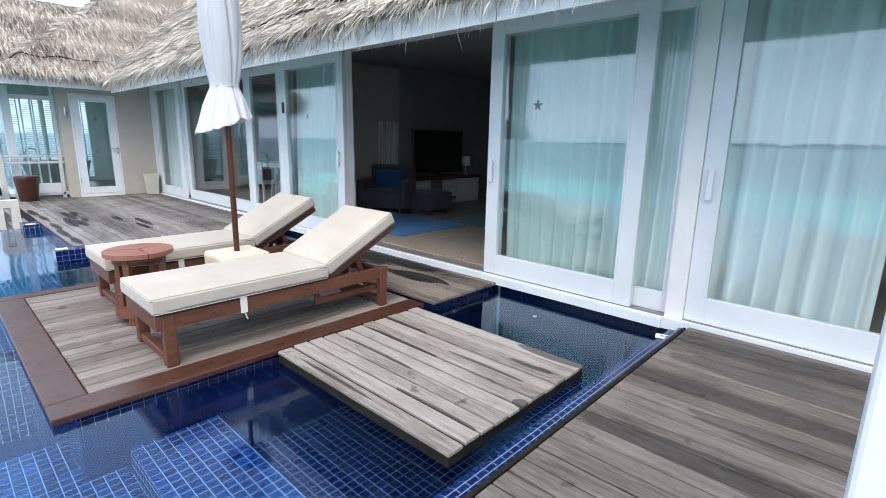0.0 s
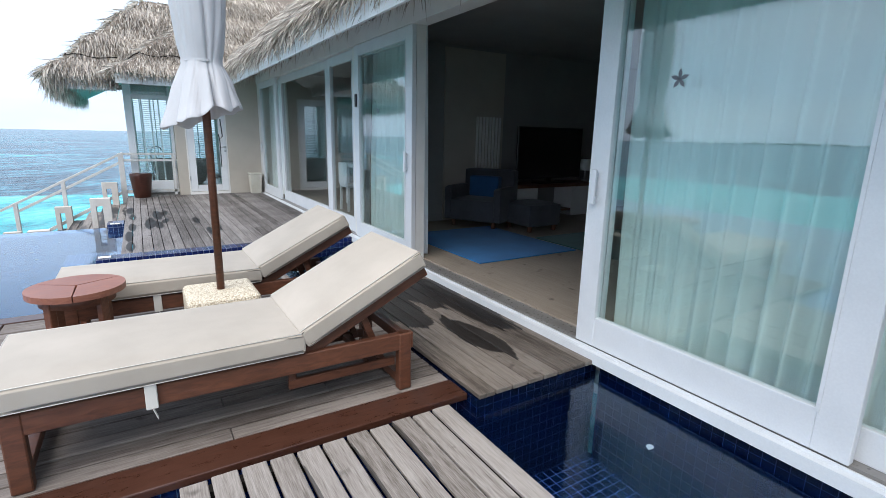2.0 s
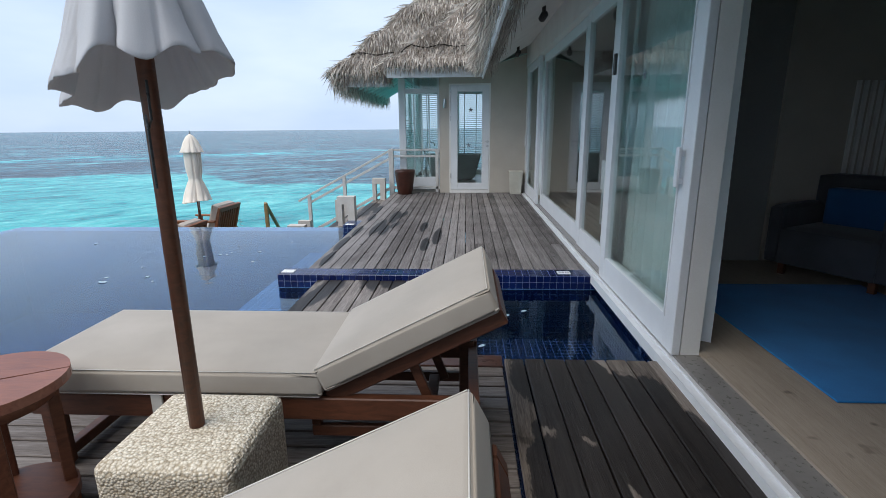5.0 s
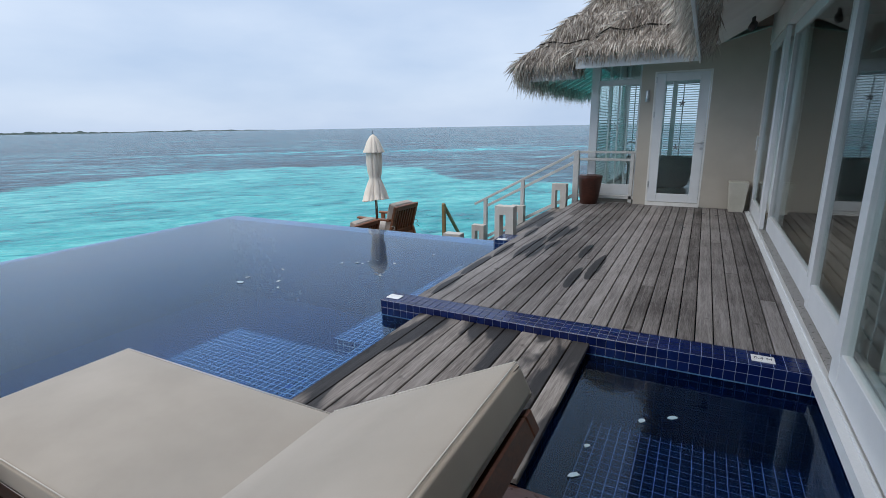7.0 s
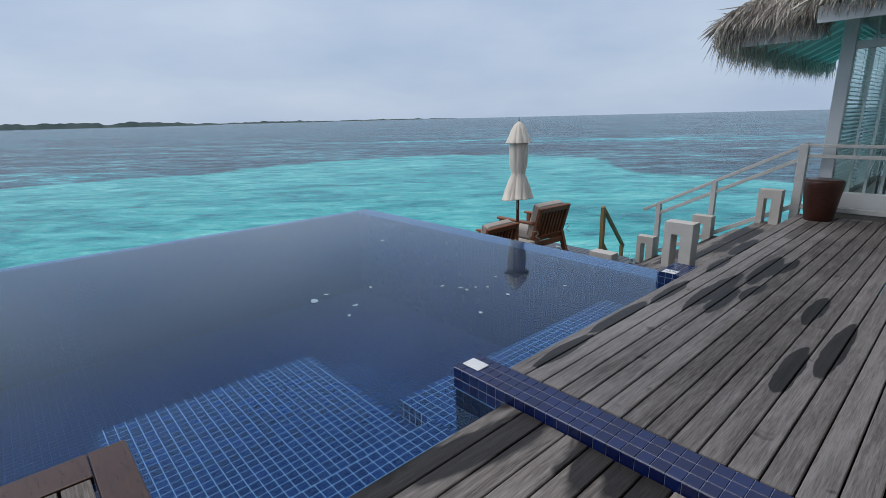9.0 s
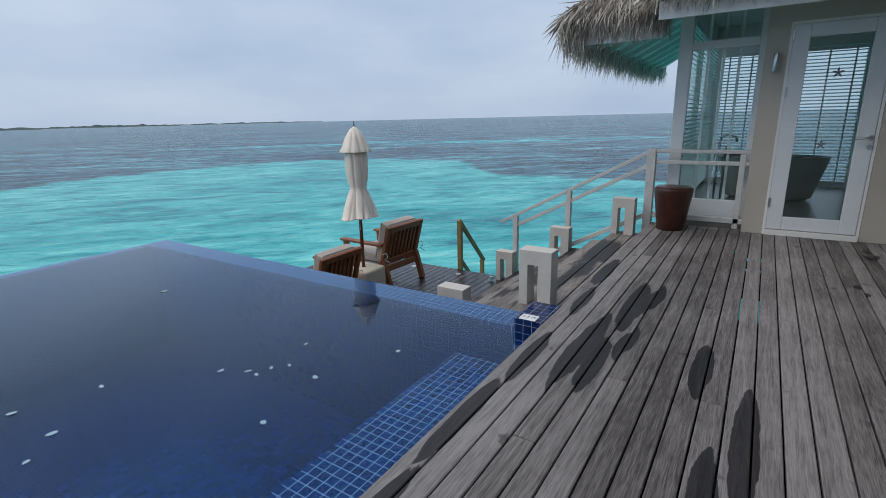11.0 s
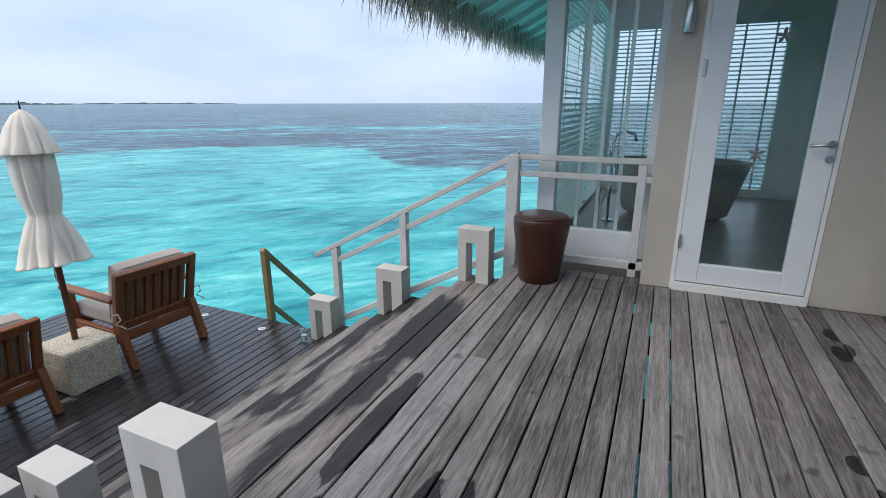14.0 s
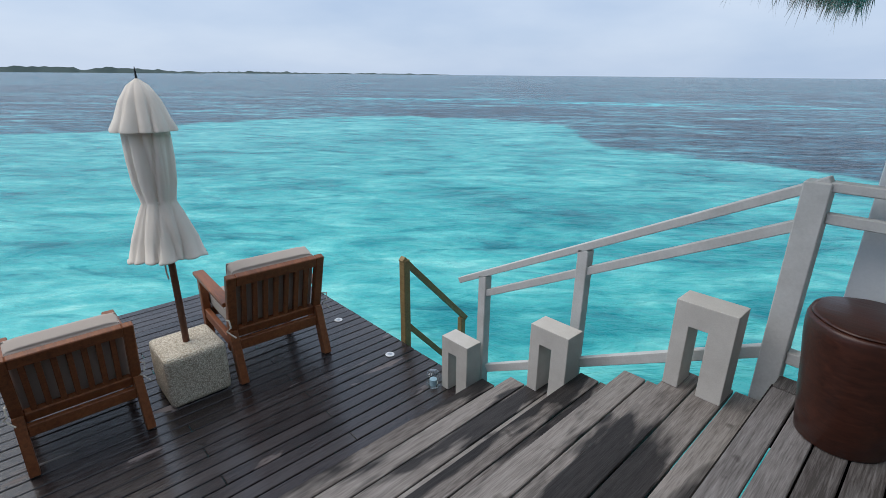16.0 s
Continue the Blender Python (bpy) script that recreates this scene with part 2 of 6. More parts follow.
def sea_mat(name):
    """Lagoon: a bright sand shelf round the villa with a sharp edge, dark choppy reef beyond it and pale shoals far out."""
    m, n, l, p = graph(name)
    v = world_coords(n, l)
    sep = n.new("ShaderNodeSeparateXYZ")
    l.new(v, sep.inputs[0])
    # the shelf: square-shouldered, its north side set back towards the villa
    back = n.new("ShaderNodeMapRange")
    back.interpolation_type = "SMOOTHSTEP"
    back.inputs["From Min"].default_value, back.inputs["From Max"].default_value = -19.0, -11.0
    back.inputs["To Min"].default_value, back.inputs["To Max"].default_value = 38.0, 28.0
    l.new(sep.outputs[0], back.inputs["Value"])
    dx = fmath(n, l, "MULTIPLY", sep.outputs[0], 1 / 36.0)
    dy = fmath(n, l, "DIVIDE", fmath(n, l, "SUBTRACT", sep.outputs[1], 5.0), back.outputs[0])
    dx2, dy2 = fmath(n, l, "MULTIPLY", dx, dx), fmath(n, l, "MULTIPLY", dy, dy)
    r = fmath(n, l, "POWER", fmath(n, l, "ADD", fmath(n, l, "MULTIPLY", dx2, dx2), fmath(n, l, "MULTIPLY", dy2, dy2)), 0.25)
    r = fmath(n, l, "ADD", r, fmath(n, l, "MULTIPLY_ADD", noise_tex(n, l, v, 0.09, 5, 0.6), 0.34, -0.17))
    # shelf water: sand tone, then painted wave shading: broad swells, short dark faces, pale streaks
    patch = noise_tex(n, l, wave_coords(n, l, (0.07, 0.11, 1)), 1.0, 5, 0.6, 0.6)
    shallow = ramp(n, l, patch, (0.30, (0.037, 0.325, 0.35)), (0.44, (0.056, 0.425, 0.435)), (0.58, (0.088, 0.50, 0.495)), (0.76, (0.15, 0.585, 0.565)))
    swell_shade = noise_tex(n, l, wave_coords(n, l, (0.30, 0.62, 1)), 1.0, 6, 0.62, 0.9)
    shallow = mixc(n, l, 0.85, shallow, ramp(n, l, swell_shade, (0.38, (0.25, 0.60, 0.67)), (0.46, (0.72, 0.88, 0.91)), (0.53, (1.05, 1.02, 1.02)), (0.63, (2.0, 1.28, 1.23))), "MULTIPLY")
    face_shade = noise_tex(n, l, wave_coords(n, l, (0.42, 1.25, 1)), 1.0, 4, 0.55, 1.2)
    shallow = mixc(n, l, 0.8, shallow, ramp(n, l, face_shade, (0.34, (0.22, 0.56, 0.64)), (0.43, (0.92, 0.97, 0.98)), (0.58, (1.0, 1.0, 1.0)), (0.66, (1.7, 1.2, 1.17))), "MULTIPLY")
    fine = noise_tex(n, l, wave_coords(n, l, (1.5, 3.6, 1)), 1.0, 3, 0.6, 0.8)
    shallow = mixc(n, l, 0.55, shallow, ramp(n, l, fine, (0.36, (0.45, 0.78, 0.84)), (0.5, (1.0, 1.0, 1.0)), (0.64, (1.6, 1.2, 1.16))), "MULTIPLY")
    # reef water, with the light and shade of its waves multiplied into the colour
    far = noise_tex(n, l, wave_coords(n, l, (0.010, 0.018, 1)), 1.0, 4, 0.5, 0.6)
    deep = ramp(n, l, far, (0.38, (0.021, 0.076, 0.112)), (0.64, (0.025, 0.1, 0.143)), (0.70, (0.03, 0.22, 0.28)), (0.78, (0.03, 0.31, 0.37)))
    chop_shade = noise_tex(n, l, wave_coords(n, l, (0.22, 0.55, 1)), 1.0, 6, 0.68, 0.7)
    deep = mixc(n, l, 0.9, deep, ramp(n, l, chop_shade, (0.40, (0.20, 0.27, 0.35)), (0.49, (0.9, 0.94, 0.98)), (0.60, (2.5, 2.1, 1.85))), "MULTIPLY")
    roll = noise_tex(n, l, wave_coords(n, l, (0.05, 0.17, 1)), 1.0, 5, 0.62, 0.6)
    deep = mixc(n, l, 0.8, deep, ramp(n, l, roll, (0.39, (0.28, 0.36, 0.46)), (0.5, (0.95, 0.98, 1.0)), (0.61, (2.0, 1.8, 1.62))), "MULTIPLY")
    ripple_shade = noise_tex(n, l, wave_coords(n, l, (0.8, 1.9, 1)), 1.0, 4, 0.62, 0.5)
    deep = mixc(n, l, 0.8, deep, ramp(n, l, ripple_shade, (0.38, (0.28, 0.34, 0.4)), (0.62, (2.0, 1.85, 1.7))), "MULTIPLY")
    mr = n.new("ShaderNodeMapRange")
    mr.interpolation_type = "SMOOTHSTEP"
    mr.inputs["From Min"].default_value, mr.inputs["From Max"].default_value = 0.985, 1.03
    l.new(r, mr.inputs["Value"])
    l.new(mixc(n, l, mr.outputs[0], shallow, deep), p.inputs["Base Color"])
    p.inputs["Roughness"].default_value = 0.2
    p.inputs["Specular IOR Level"].default_value = 0.05
    w1 = noise_tex(n, l, wave_coords(n, l, (0.5, 1.1, 1)), 1.0, 5, 0.62, 0.6)
    w2 = noise_tex(n, l, wave_coords(n, l, (2.0, 4.4, 1)), 1.0, 4, 0.6, 0.6)
    bump(n, l, p, fmath(n, l, "MULTIPLY_ADD", w1, 0.7, fmath(n, l, "MULTIPLY", w2, 0.14)), 0.9, 0.4)
    return m


def glass_mat(name, tint, rough=0.0, gloss=0.09):
    m, n, l, p = graph(name)
    n.remove(p)
    tr = n.new("ShaderNodeBsdfTransparent")
    tr.inputs["Color"].default_value = (*tint, 1)
    gl = n.new("ShaderNodeBsdfGlossy")
    gl.inputs["Roughness"].default_value = rough
    lw = n.new("ShaderNodeLayerWeight")
    lw.inputs["Blend"].default_value = 0.5
    fr = n.new("ShaderNodeMath")
    fr.operation = "POWER"
    l.new(lw.outputs["Facing"], fr.inputs[0])
    fr.inputs[1].default_value = 4.0
    sc_ = n.new("ShaderNodeMath")
    sc_.operation = "MULTIPLY_ADD"
    l.new(fr.outputs[0], sc_.inputs[0])
    sc_.inputs[1].default_value, sc_.inputs[2].default_value = 0.45, gloss
    mx = n.new("ShaderNodeMixShader")
    l.new(sc_.outputs[0], mx.inputs[0])
    l.new(tr.outputs[0], mx.inputs[1])
    l.new(gl.outputs[0], mx.inputs[2])
    l.new(mx.outputs[0], n["Material Output"].inputs["Surface"])
    return m


def thatch_mat(name, c1, c2, c3):
    m, n, l, p = graph(name)
    g = n.new("ShaderNodeNewGeometry")
    a = noise_tex(n, l, g.outputs["Position"], 1.6, 4)
    f = noise_tex(n, l, world_coords(n, l, (40, 40, 9)), 1.0, 4, 0.7)
    s = fmath(n, l, "MULTIPLY_ADD", a, 0.35, fmath(n, l, "MULTIPLY", f, 0.35))
    s = fmath(n, l, "ADD", s, fmath(n, l, "MULTIPLY", g.outputs["Random Per Island"], 0.3))
    l.new(ramp(n, l, s, (0.25, c1), (0.5, c2), (0.75, c3)), p.inputs["Base Color"])
    p.inputs["Roughness"].default_value = 0.9
    bump(n, l, p, f, 0.9, 0.02)
    return m


def cloth_mat(name, c1, c2, weave=420.0, sheer=0.0):
    m, n, l, p = graph(name)
    v = coords(n, l)
    a = noise_tex(n, l, v, 3.0, 4)
    w = noise_tex(n, l, v, weave, 2)
    l.new(ramp(n, l, fmath(n, l, "MULTIPLY_ADD", a, 0.75, fmath(n, l, "MULTIPLY", w, 0.25)), (0.35, c1), (0.65, c2)), p.inputs["Base Color"])
    p.inputs["Roughness"].default_value = 0.9
    p.inputs["Sheen Weight"].default_value = 0.15
    bump(n, l, p, w, 0.3, 0.001)
    if sheer:
        tl = n.new("ShaderNodeBsdfTranslucent")
        tl.inputs["Color"].default_value = (*c2, 1)
        mx = n.new("ShaderNodeMixShader")
        mx.inputs[0].default_value = sheer
        l.new(p.outputs[0], mx.inputs[1])
        l.new(tl.outputs[0], mx.inputs[2])
        l.new(mx.outputs[0], n["Material Output"].inputs["Surface"])
    return m


def pebble_mat(name):
    m, n, l, p = graph(name)
    v = coords(n, l)
    vo = n.new("ShaderNodeTexVoronoi")
    vo.inputs["Scale"].default_value = 105.0
    l.new(v, vo.inputs["Vector"])
    a = noise_tex(n, l, v, 5.0, 3)
    c = ramp(n, l, vo.outputs["Color"], (0.1, (0.57, 0.50, 0.40)), (0.5, (0.755, 0.685, 0.575)), (0.9, (0.875, 0.82, 0.715)))
    c = mixc(n, l, 0.8, c, ramp(n, l, vo.outputs["Distance"], (0.35, (1, 1, 1)), (0.75, (0.5, 0.45, 0.37))), "MULTIPLY")
    l.new(mixc(n, l, 0.5, c, ramp(n, l, a, (0.3, (0.9, 0.85, 0.76)), (0.7, (1, 0.97, 0.91))), "MULTIPLY"), p.inputs["Base Color"])
    p.inputs["Roughness"].default_value = 0.85
    bump(n, l, p, fmath(n, l, "SUBTRACT", 1.0, vo.outputs["Distance"]), 0.8, 0.006)
    return m


# wet patches on the decks: x, y, half width, half length
WET_UPPER = [(1.27, 10.95, 0.06, 0.42), (1.31, 10.2, 0.05, 0.3), (1.66, 10.2, 0.075, 0.52), (1.765, 10.35, 0.055, 0.3), (1.54, 9.4, 0.075, 0.52), (1.75, 9.5, 0.05, 0.22), (1.65, 9.2, 0.06, 0.36), (2.17, 9.38, 0.055, 0.33),
             (2.39, 8.87, 0.055, 0.48), (2.27, 8.37, 0.055, 0.34), (1.31, 9.2, 0.05, 0.35), (1.28, 8.5, 0.05, 0.4), (3.28, 12.55, 0.05, 0.09), (3.06, 11.32, 0.045, 0.06), (3.25, 12.3, 0.04, 0.1), (3.5, 12.45, 0.035, 0.05), (1.3, 7.8, 0.05, 0.3)]
WET_STRIP = [(3.62, 4.75, 0.3, 0.55), (3.3, 5.3, 0.3, 0.5), (3.75, 4.1, 0.14, 0.7), (3.2, 4.4, 0.2, 0.5), (3.45, 3.6, 0.12, 0.4)]
WET_RIGHT = [(2.9, 0.55, 0.1, 1.2), (3.3, 0.1, 0.13, 1.0), (2.2, 0.2, 0.10, 0.8), (3.65, 0.4, 0.1, 0.8), (2.62, 0.0, 0.08, 0.7)]
M_DECK = plank_mat("weathered_deck", (0.268, 0.249, 0.244), (0.162, 0.148, 0.144), (0.062, 0.054, 0.051), WET_UPPER)
M_RIGHT = plank_mat("weathered_deck_damp", (0.215, 0.188, 0.17), (0.137, 0.118, 0.105), (0.06, 0.05, 0.044), WET_RIGHT, stain=0.5)
WET_PLATFORM = [(1.735, 1.6, 0.014, 0.3), (2.2, 2.35, 0.016, 0.4), (2.53, 1.45, 0.035, 0.16), (1.97, 2.4, 0.015, 0.35), (2.75, 1.6, 0.05, 0.28), (1.55, 2.2, 0.014, 0.4), (2.33, 1.8, 0.014, 0.3), (2.1, 1.3, 0.05, 0.05), (2.44, 2.55, 0.016, 0.25)]
M_PLATFORM = plank_mat("bleached_deck", (0.345, 0.312, 0.288), (0.25, 0.222, 0.202), (0.12, 0.1, 0.085), WET_PLATFORM, stain=0.75)
M_STRIP = plank_mat("weathered_deck_strip", (0.23, 0.197, 0.17), (0.145, 0.12, 0.102), (0.058, 0.046, 0.038), WET_STRIP)
M_WALKWAY = plank_mat("wet_brown_deck", (0.34, 0.31, 0.29), (0.22, 0.195, 0.18), (0.1, 0.085, 0.078), (), 0.28)
M_ISLAND = plank_mat("island_deck", (0.25, 0.218, 0.2), (0.16, 0.137, 0.123), (0.078, 0.061, 0.052), (), 0, 0)
M_LOWER = plank_mat("soaked_deck", (0.30, 0.25, 0.235), (0.19, 0.148, 0.138), (0.08, 0.06, 0.055), (), 0.62, 1, 0.55, 0.4, 0.9, 0.7)
M_STEP = plank_mat("step_deck", (0.31, 0.28, 0.26), (0.19, 0.168, 0.155), (0.075, 0.062, 0.056), (), 0.2)
M_BORDER = teak("brown_border_timber", (0.040, 0.015, 0.009), (0.076, 0.031, 0.020), 0.28)
M_TABLE = teak("reddish_table_teak", (0.19, 0.065, 0.04), (0.31, 0.125, 0.08), 0.4)
M_TEAK = teak("oiled_teak", (0.062, 0.022, 0.011), (0.145, 0.052, 0.026))
M_TEAK_DARK = teak("dark_teak", (0.09, 0.028, 0.014), (0.19, 0.07, 0.035))
M_CHAIRWOOD = teak("honey_teak", (0.15, 0.045, 0.015), (0.31, 0.105, 0.036))
M_DRUM = teak("red_brown_drum", (0.032, 0.009, 0.005), (0.078, 0.022, 0.0115), 0.32)
M_LADDER = teak("yellow_brown_timber", (0.22, 0.14, 0.05), (0.36, 0.24, 0.1), 0.6)
# one near-black tone for bearers, risers, edging and thatch cord
M_DARKBEAM = speckled("near_black_beam", (0.009, 0.008, 0.0075), (0.024, 0.021, 0.018))
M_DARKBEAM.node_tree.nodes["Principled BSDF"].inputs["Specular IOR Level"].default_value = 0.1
M_TILE = tile_mat("blue_mosaic")
M_TILE_LEDGE = tile_mat("blue_mosaic_pale_joints", (0.27, 0.33, 0.44), 0.032)
# tiles and joints coloured dark for the light lost in deep water
M_TILE_DEEP = tile_mat("blue_mosaic_depth_darkened", (0.0035, 0.018, 0.075), 0.02, 0.8)
M_GROUT = speckled("blue_grey_grout", (0.24, 0.29, 0.40), (0.31, 0.365, 0.48), 20.0, 0.8, 90.0, 0.0005)
# dimmed copies of the mosaic: shade in basins and under boards is in tone
M_TILE_MID = tile_mat("blue_mosaic_half_shaded", (0.10, 0.135, 0.27), 0.028, 0.42)
M_TILE_SHADED = tile_mat("blue_mosaic_shaded", (0.006, 0.012, 0.04), 0.025, 0.3)
M_WATER = water_mat("pool_water")
M_SEA = sea_mat("lagoon_sea")
M_WHITE = speckled("white_paint", (0.65, 0.665, 0.68), (0.73, 0.745, 0.76), 3.0, 0.4, 90.0, 0.0006)
M_WHITE_WARM = speckled("white_wall_paint", (0.70, 0.69, 0.66), (0.78, 0.77, 0.74), 3.0, 0.7, 120.0, 0.001)
M_BEIGE = speckled("greige_wall_paint", (0.44, 0.395, 0.335), (0.50, 0.455, 0.39), 2.5, 0.75, 140.0, 0.001)
# white boards; the turquoise bounce from the lagoon is put into their colour
M_SOFFIT = speckled("lagoon_lit_soffit_boards", (0.50, 0.70, 0.66), (0.58, 0.77, 0.73), 2.0, 0.6, 80.0, 0.001)
M_STONE_WHITE = speckled("white_rendered_stone", (0.50, 0.465, 0.425), (0.60, 0.565, 0.52), 7.0, 0.85, 180.0, 0.002)
M_RAIL = speckled("greyed_white_paint", (0.50, 0.49, 0.47), (0.62, 0.61, 0.59), 8.0, 0.6, 90.0, 0.001)
M_PEBBLE = pebble_mat("pebble_wash")
M_CUSHION = cloth_mat("oatmeal_canvas", (0.36, 0.318, 0.27), (0.43, 0.382, 0.328))
M_PIPING = cloth_mat("white_piping", (0.54, 0.515, 0.475), (0.62, 0.595, 0.55))
M_CHAIRPAD = cloth_mat("taupe_canvas", (0.36, 0.315, 0.275), (0.44, 0.395, 0.35))
# the taupe canvas again, lightened for the sun on the chair backs
M_CHAIRBACK = cloth_mat("taupe_canvas_sunlit", (0.40, 0.335, 0.285), (0.47, 0.40, 0.345))
M_UMBRELLA = cloth_mat("grey_white_canvas", (0.53, 0.53, 0.555), (0.62, 0.62, 0.645), 300.0, 0.2)
M_UMBRELLA_B = cloth_mat("cream_canvas", (0.86, 0.76, 0.65), (0.92, 0.83, 0.72), 300.0, 0.1)
M_CURTAIN = cloth_mat("sheer_curtain", (0.88, 0.93, 0.93), (0.93, 0.965, 0.965), 300.0, 0.12)
M_GLASS = glass_mat("green_tinted_glass", (0.94, 0.985, 0.98), 0.0, 0.1)
M_GLASS_CLEAR = glass_mat("clear_glass", (0.93, 0.985, 0.975), 0.0, 0.04)
M_THATCH = thatch_mat("weathered_thatch", (0.11, 0.09, 0.074), (0.25, 0.21, 0.175), (0.44, 0.385, 0.33))
M_STRAW = thatch_mat("loose_straw", (0.17, 0.14, 0.115), (0.5, 0.445, 0.39), (0.84, 0.78, 0.70))
M_METAL = speckled("brushed_steel", (0.45, 0.46, 0.47), (0.6, 0.61, 0.62), 30.0, 0.3, 200.0, 0.0003, 1.0)
M_BLACK = speckled("black_plastic", (0.012, 0.012, 0.013), (0.02, 0.02, 0.021), 8.0, 0.3, 100.0, 0.0005)
M_SCREEN = speckled("tv_screen", (0.006, 0.006, 0.007), (0.008, 0.008, 0.009), 2.0, 0.12, 60.0, 0.0001)
M_ROOMWALL = speckled("taupe_room_wall", (0.27, 0.26, 0.245), (0.33, 0.318, 0.30), 1.5, 0.8, 90.0, 0.001)
M_ROOMFLOOR = plank_mat("oak_floor", (0.40, 0.335, 0.27), (0.34, 0.28, 0.22), (0.26, 0.205, 0.16), (), 0, 1, 0.45)
M_BLUE = cloth_mat("blue_rug", (0.002, 0.135, 0.38), (0.004, 0.19, 0.50), 160.0)
M_GREEN = cloth_mat("green_rug", (0.01, 0.09, 0.08), (0.02, 0.13, 0.11), 160.0)
M_NAVY = cloth_mat("blue_cushion", (0.01, 0.06, 0.16), (0.015, 0.09, 0.22))
M_GREYCLOTH = cloth_mat("grey_upholstery", (0.045, 0.047, 0.055), (0.075, 0.078, 0.09))
M_TUB = speckled("dark_stone_tub", (0.30, 0.285, 0.27), (0.38, 0.36, 0.34), 6.0, 0.35, 60.0, 0.001)
M_DARKFLOOR = speckled("dark_bath_floor", (0.18, 0.17, 0.16), (0.25, 0.235, 0.22), 3.0, 0.3, 40.0, 0.001)
M_MARK = speckled("white_marker_tile", (0.7, 0.7, 0.7), (0.8, 0.8, 0.8), 8.0, 0.3, 60.0, 0.0003)
M_INK = speckled("dark_print", (0.02, 0.025, 0.05), (0.03, 0.035, 0.06), 8.0, 0.5, 60.0, 0.0001)
M_ISLE = speckled("far_island_trees", (0.05, 0.08, 0.075), (0.09, 0.125, 0.115), 0.02, 0.9, 0.2, 0.1)
M_BLIND = speckled("white_blind_slats", (0.70, 0.74, 0.74), (0.78, 0.82, 0.82), 5.0, 0.5, 60.0, 0.0003)
M_STAR = speckled("grey_sticker", (0.14, 0.15, 0.17), (0.2, 0.21, 0.23), 8.0, 0.6, 60.0, 0.0003)
M_ROPE = cloth_mat("pale_cord", (0.55, 0.5, 0.42), (0.66, 0.61, 0.52))
M_PETAL = cloth_mat("floating_petal", (0.26, 0.38, 0.46), (0.4, 0.52, 0.6))

# ---- builders ----
def part(name, bm, material, parent=None, label="", smooth=False):
    me = bpy.data.meshes.new(name)
    bm.to_mesh(me)
    bm.free()
    me.materials.append(material)
    if smooth:
        for f in me.polygons:
            f.use_smooth = True
    ob = new(name, me)
    if parent is not None:
        ob.parent = parent
    if label:
        tagged(ob, label)
    return ob


def thing(name, at, label, category, group="", kind="", rz=0.0):
    ob = new(name)
    ob.matrix_basis = pose(*at, 0, 0, rz)
    return tagged(ob, label, category, group, kind)


def put(ob, *a):
    ob.matrix_basis = pose(*a)
    return ob


def bx(bm, x0, y0, z0, x1, y1, z1, m=None):
    """A box between two corners, added to bm; returns its vertices."""
    vs = [bm.verts.new((x, y, z)) for z in (z0, z1) for y in (y0, y1) for x in (x0, x1)]
    for q in ((0, 2, 3, 1), (4, 5, 7, 6), (0, 1, 5, 4), (2, 6, 7, 3), (0, 4, 6, 2), (1, 3, 7, 5)):
        bm.faces.new([vs[i] for i in q])
    if m is not None:
        bmesh.ops.transform(bm, matrix=m, verts=vs)
    return vs


def box(x0, y0, z0, x1, y1, z1, bevel=0.0, seg=1):
    bm = bmesh.new()
    bx(bm, x0, y0, z0, x1, y1, z1)
    if bevel:
        bmesh.ops.bevel(bm, geom=list(bm.edges), offset=bevel, segments=seg, profile=0.5, affect="EDGES")
    return bm


def boxes(*many, bevel=0.0):
    bm = bmesh.new()
    for b in many:
        bx(bm, *b)
    if bevel:
        bmesh.ops.bevel(bm, geom=list(bm.edges), offset=bevel, segments=1, profile=0.5, affect="EDGES")
    return bm


def bar(bm, a, b, w, h, up=(0, 0, 1)):
    """A squared bar from a to b, w across and h high."""
    a, b = Vector(a), Vector(b)
    d = (b - a).normalized()
    s = d.cross(Vector(up)).normalized() * (w / 2)
    u = s.cross(d).normalized() * (h / 2)
    vs = [bm.verts.new(p + i * s + j * u) for p in (a, b) for i, j in ((-1, -1), (1, -1), (1, 1), (-1, 1))]
    for q in ((3, 2, 1, 0), (4, 5, 6, 7), (0, 1, 5, 4), (1, 2, 6, 5), (2, 3, 7, 6), (3, 0, 4, 7)):
        bm.faces.new([vs[i] for i in q])
    return bm


def bars(*many, bevel=0.0):
    bm = bmesh.new()
    for b in many:
        bar(bm, *b)
    if bevel:
        bmesh.ops.bevel(bm, geom=list(bm.edges), offset=bevel, segments=1, profile=0.5, affect="EDGES")
    return bm


def lathe(profile, n=28, wob=None):
    """A turned body from (radius, height) pairs; wob(angle, height) scales the radius."""
    bm = bmesh.new()
    rings = []
    for r, z in profile:
        ring = []
        for i in range(n):
            a = 2 * math.pi * i / n
            k = wob(a, z) if wob else 1.0
            ring.append(bm.verts.new((r * k * math.cos(a), r * k * math.sin(a), z)))
        rings.append(ring)
    for p, q in zip(rings, rings[1:]):
        for i in range(n):
            bm.faces.new((p[i], p[(i + 1) % n], q[(i + 1) % n], q[i]))
    bm.faces.new(list(reversed(rings[0])))
    bm.faces.new(rings[-1])
    return bm


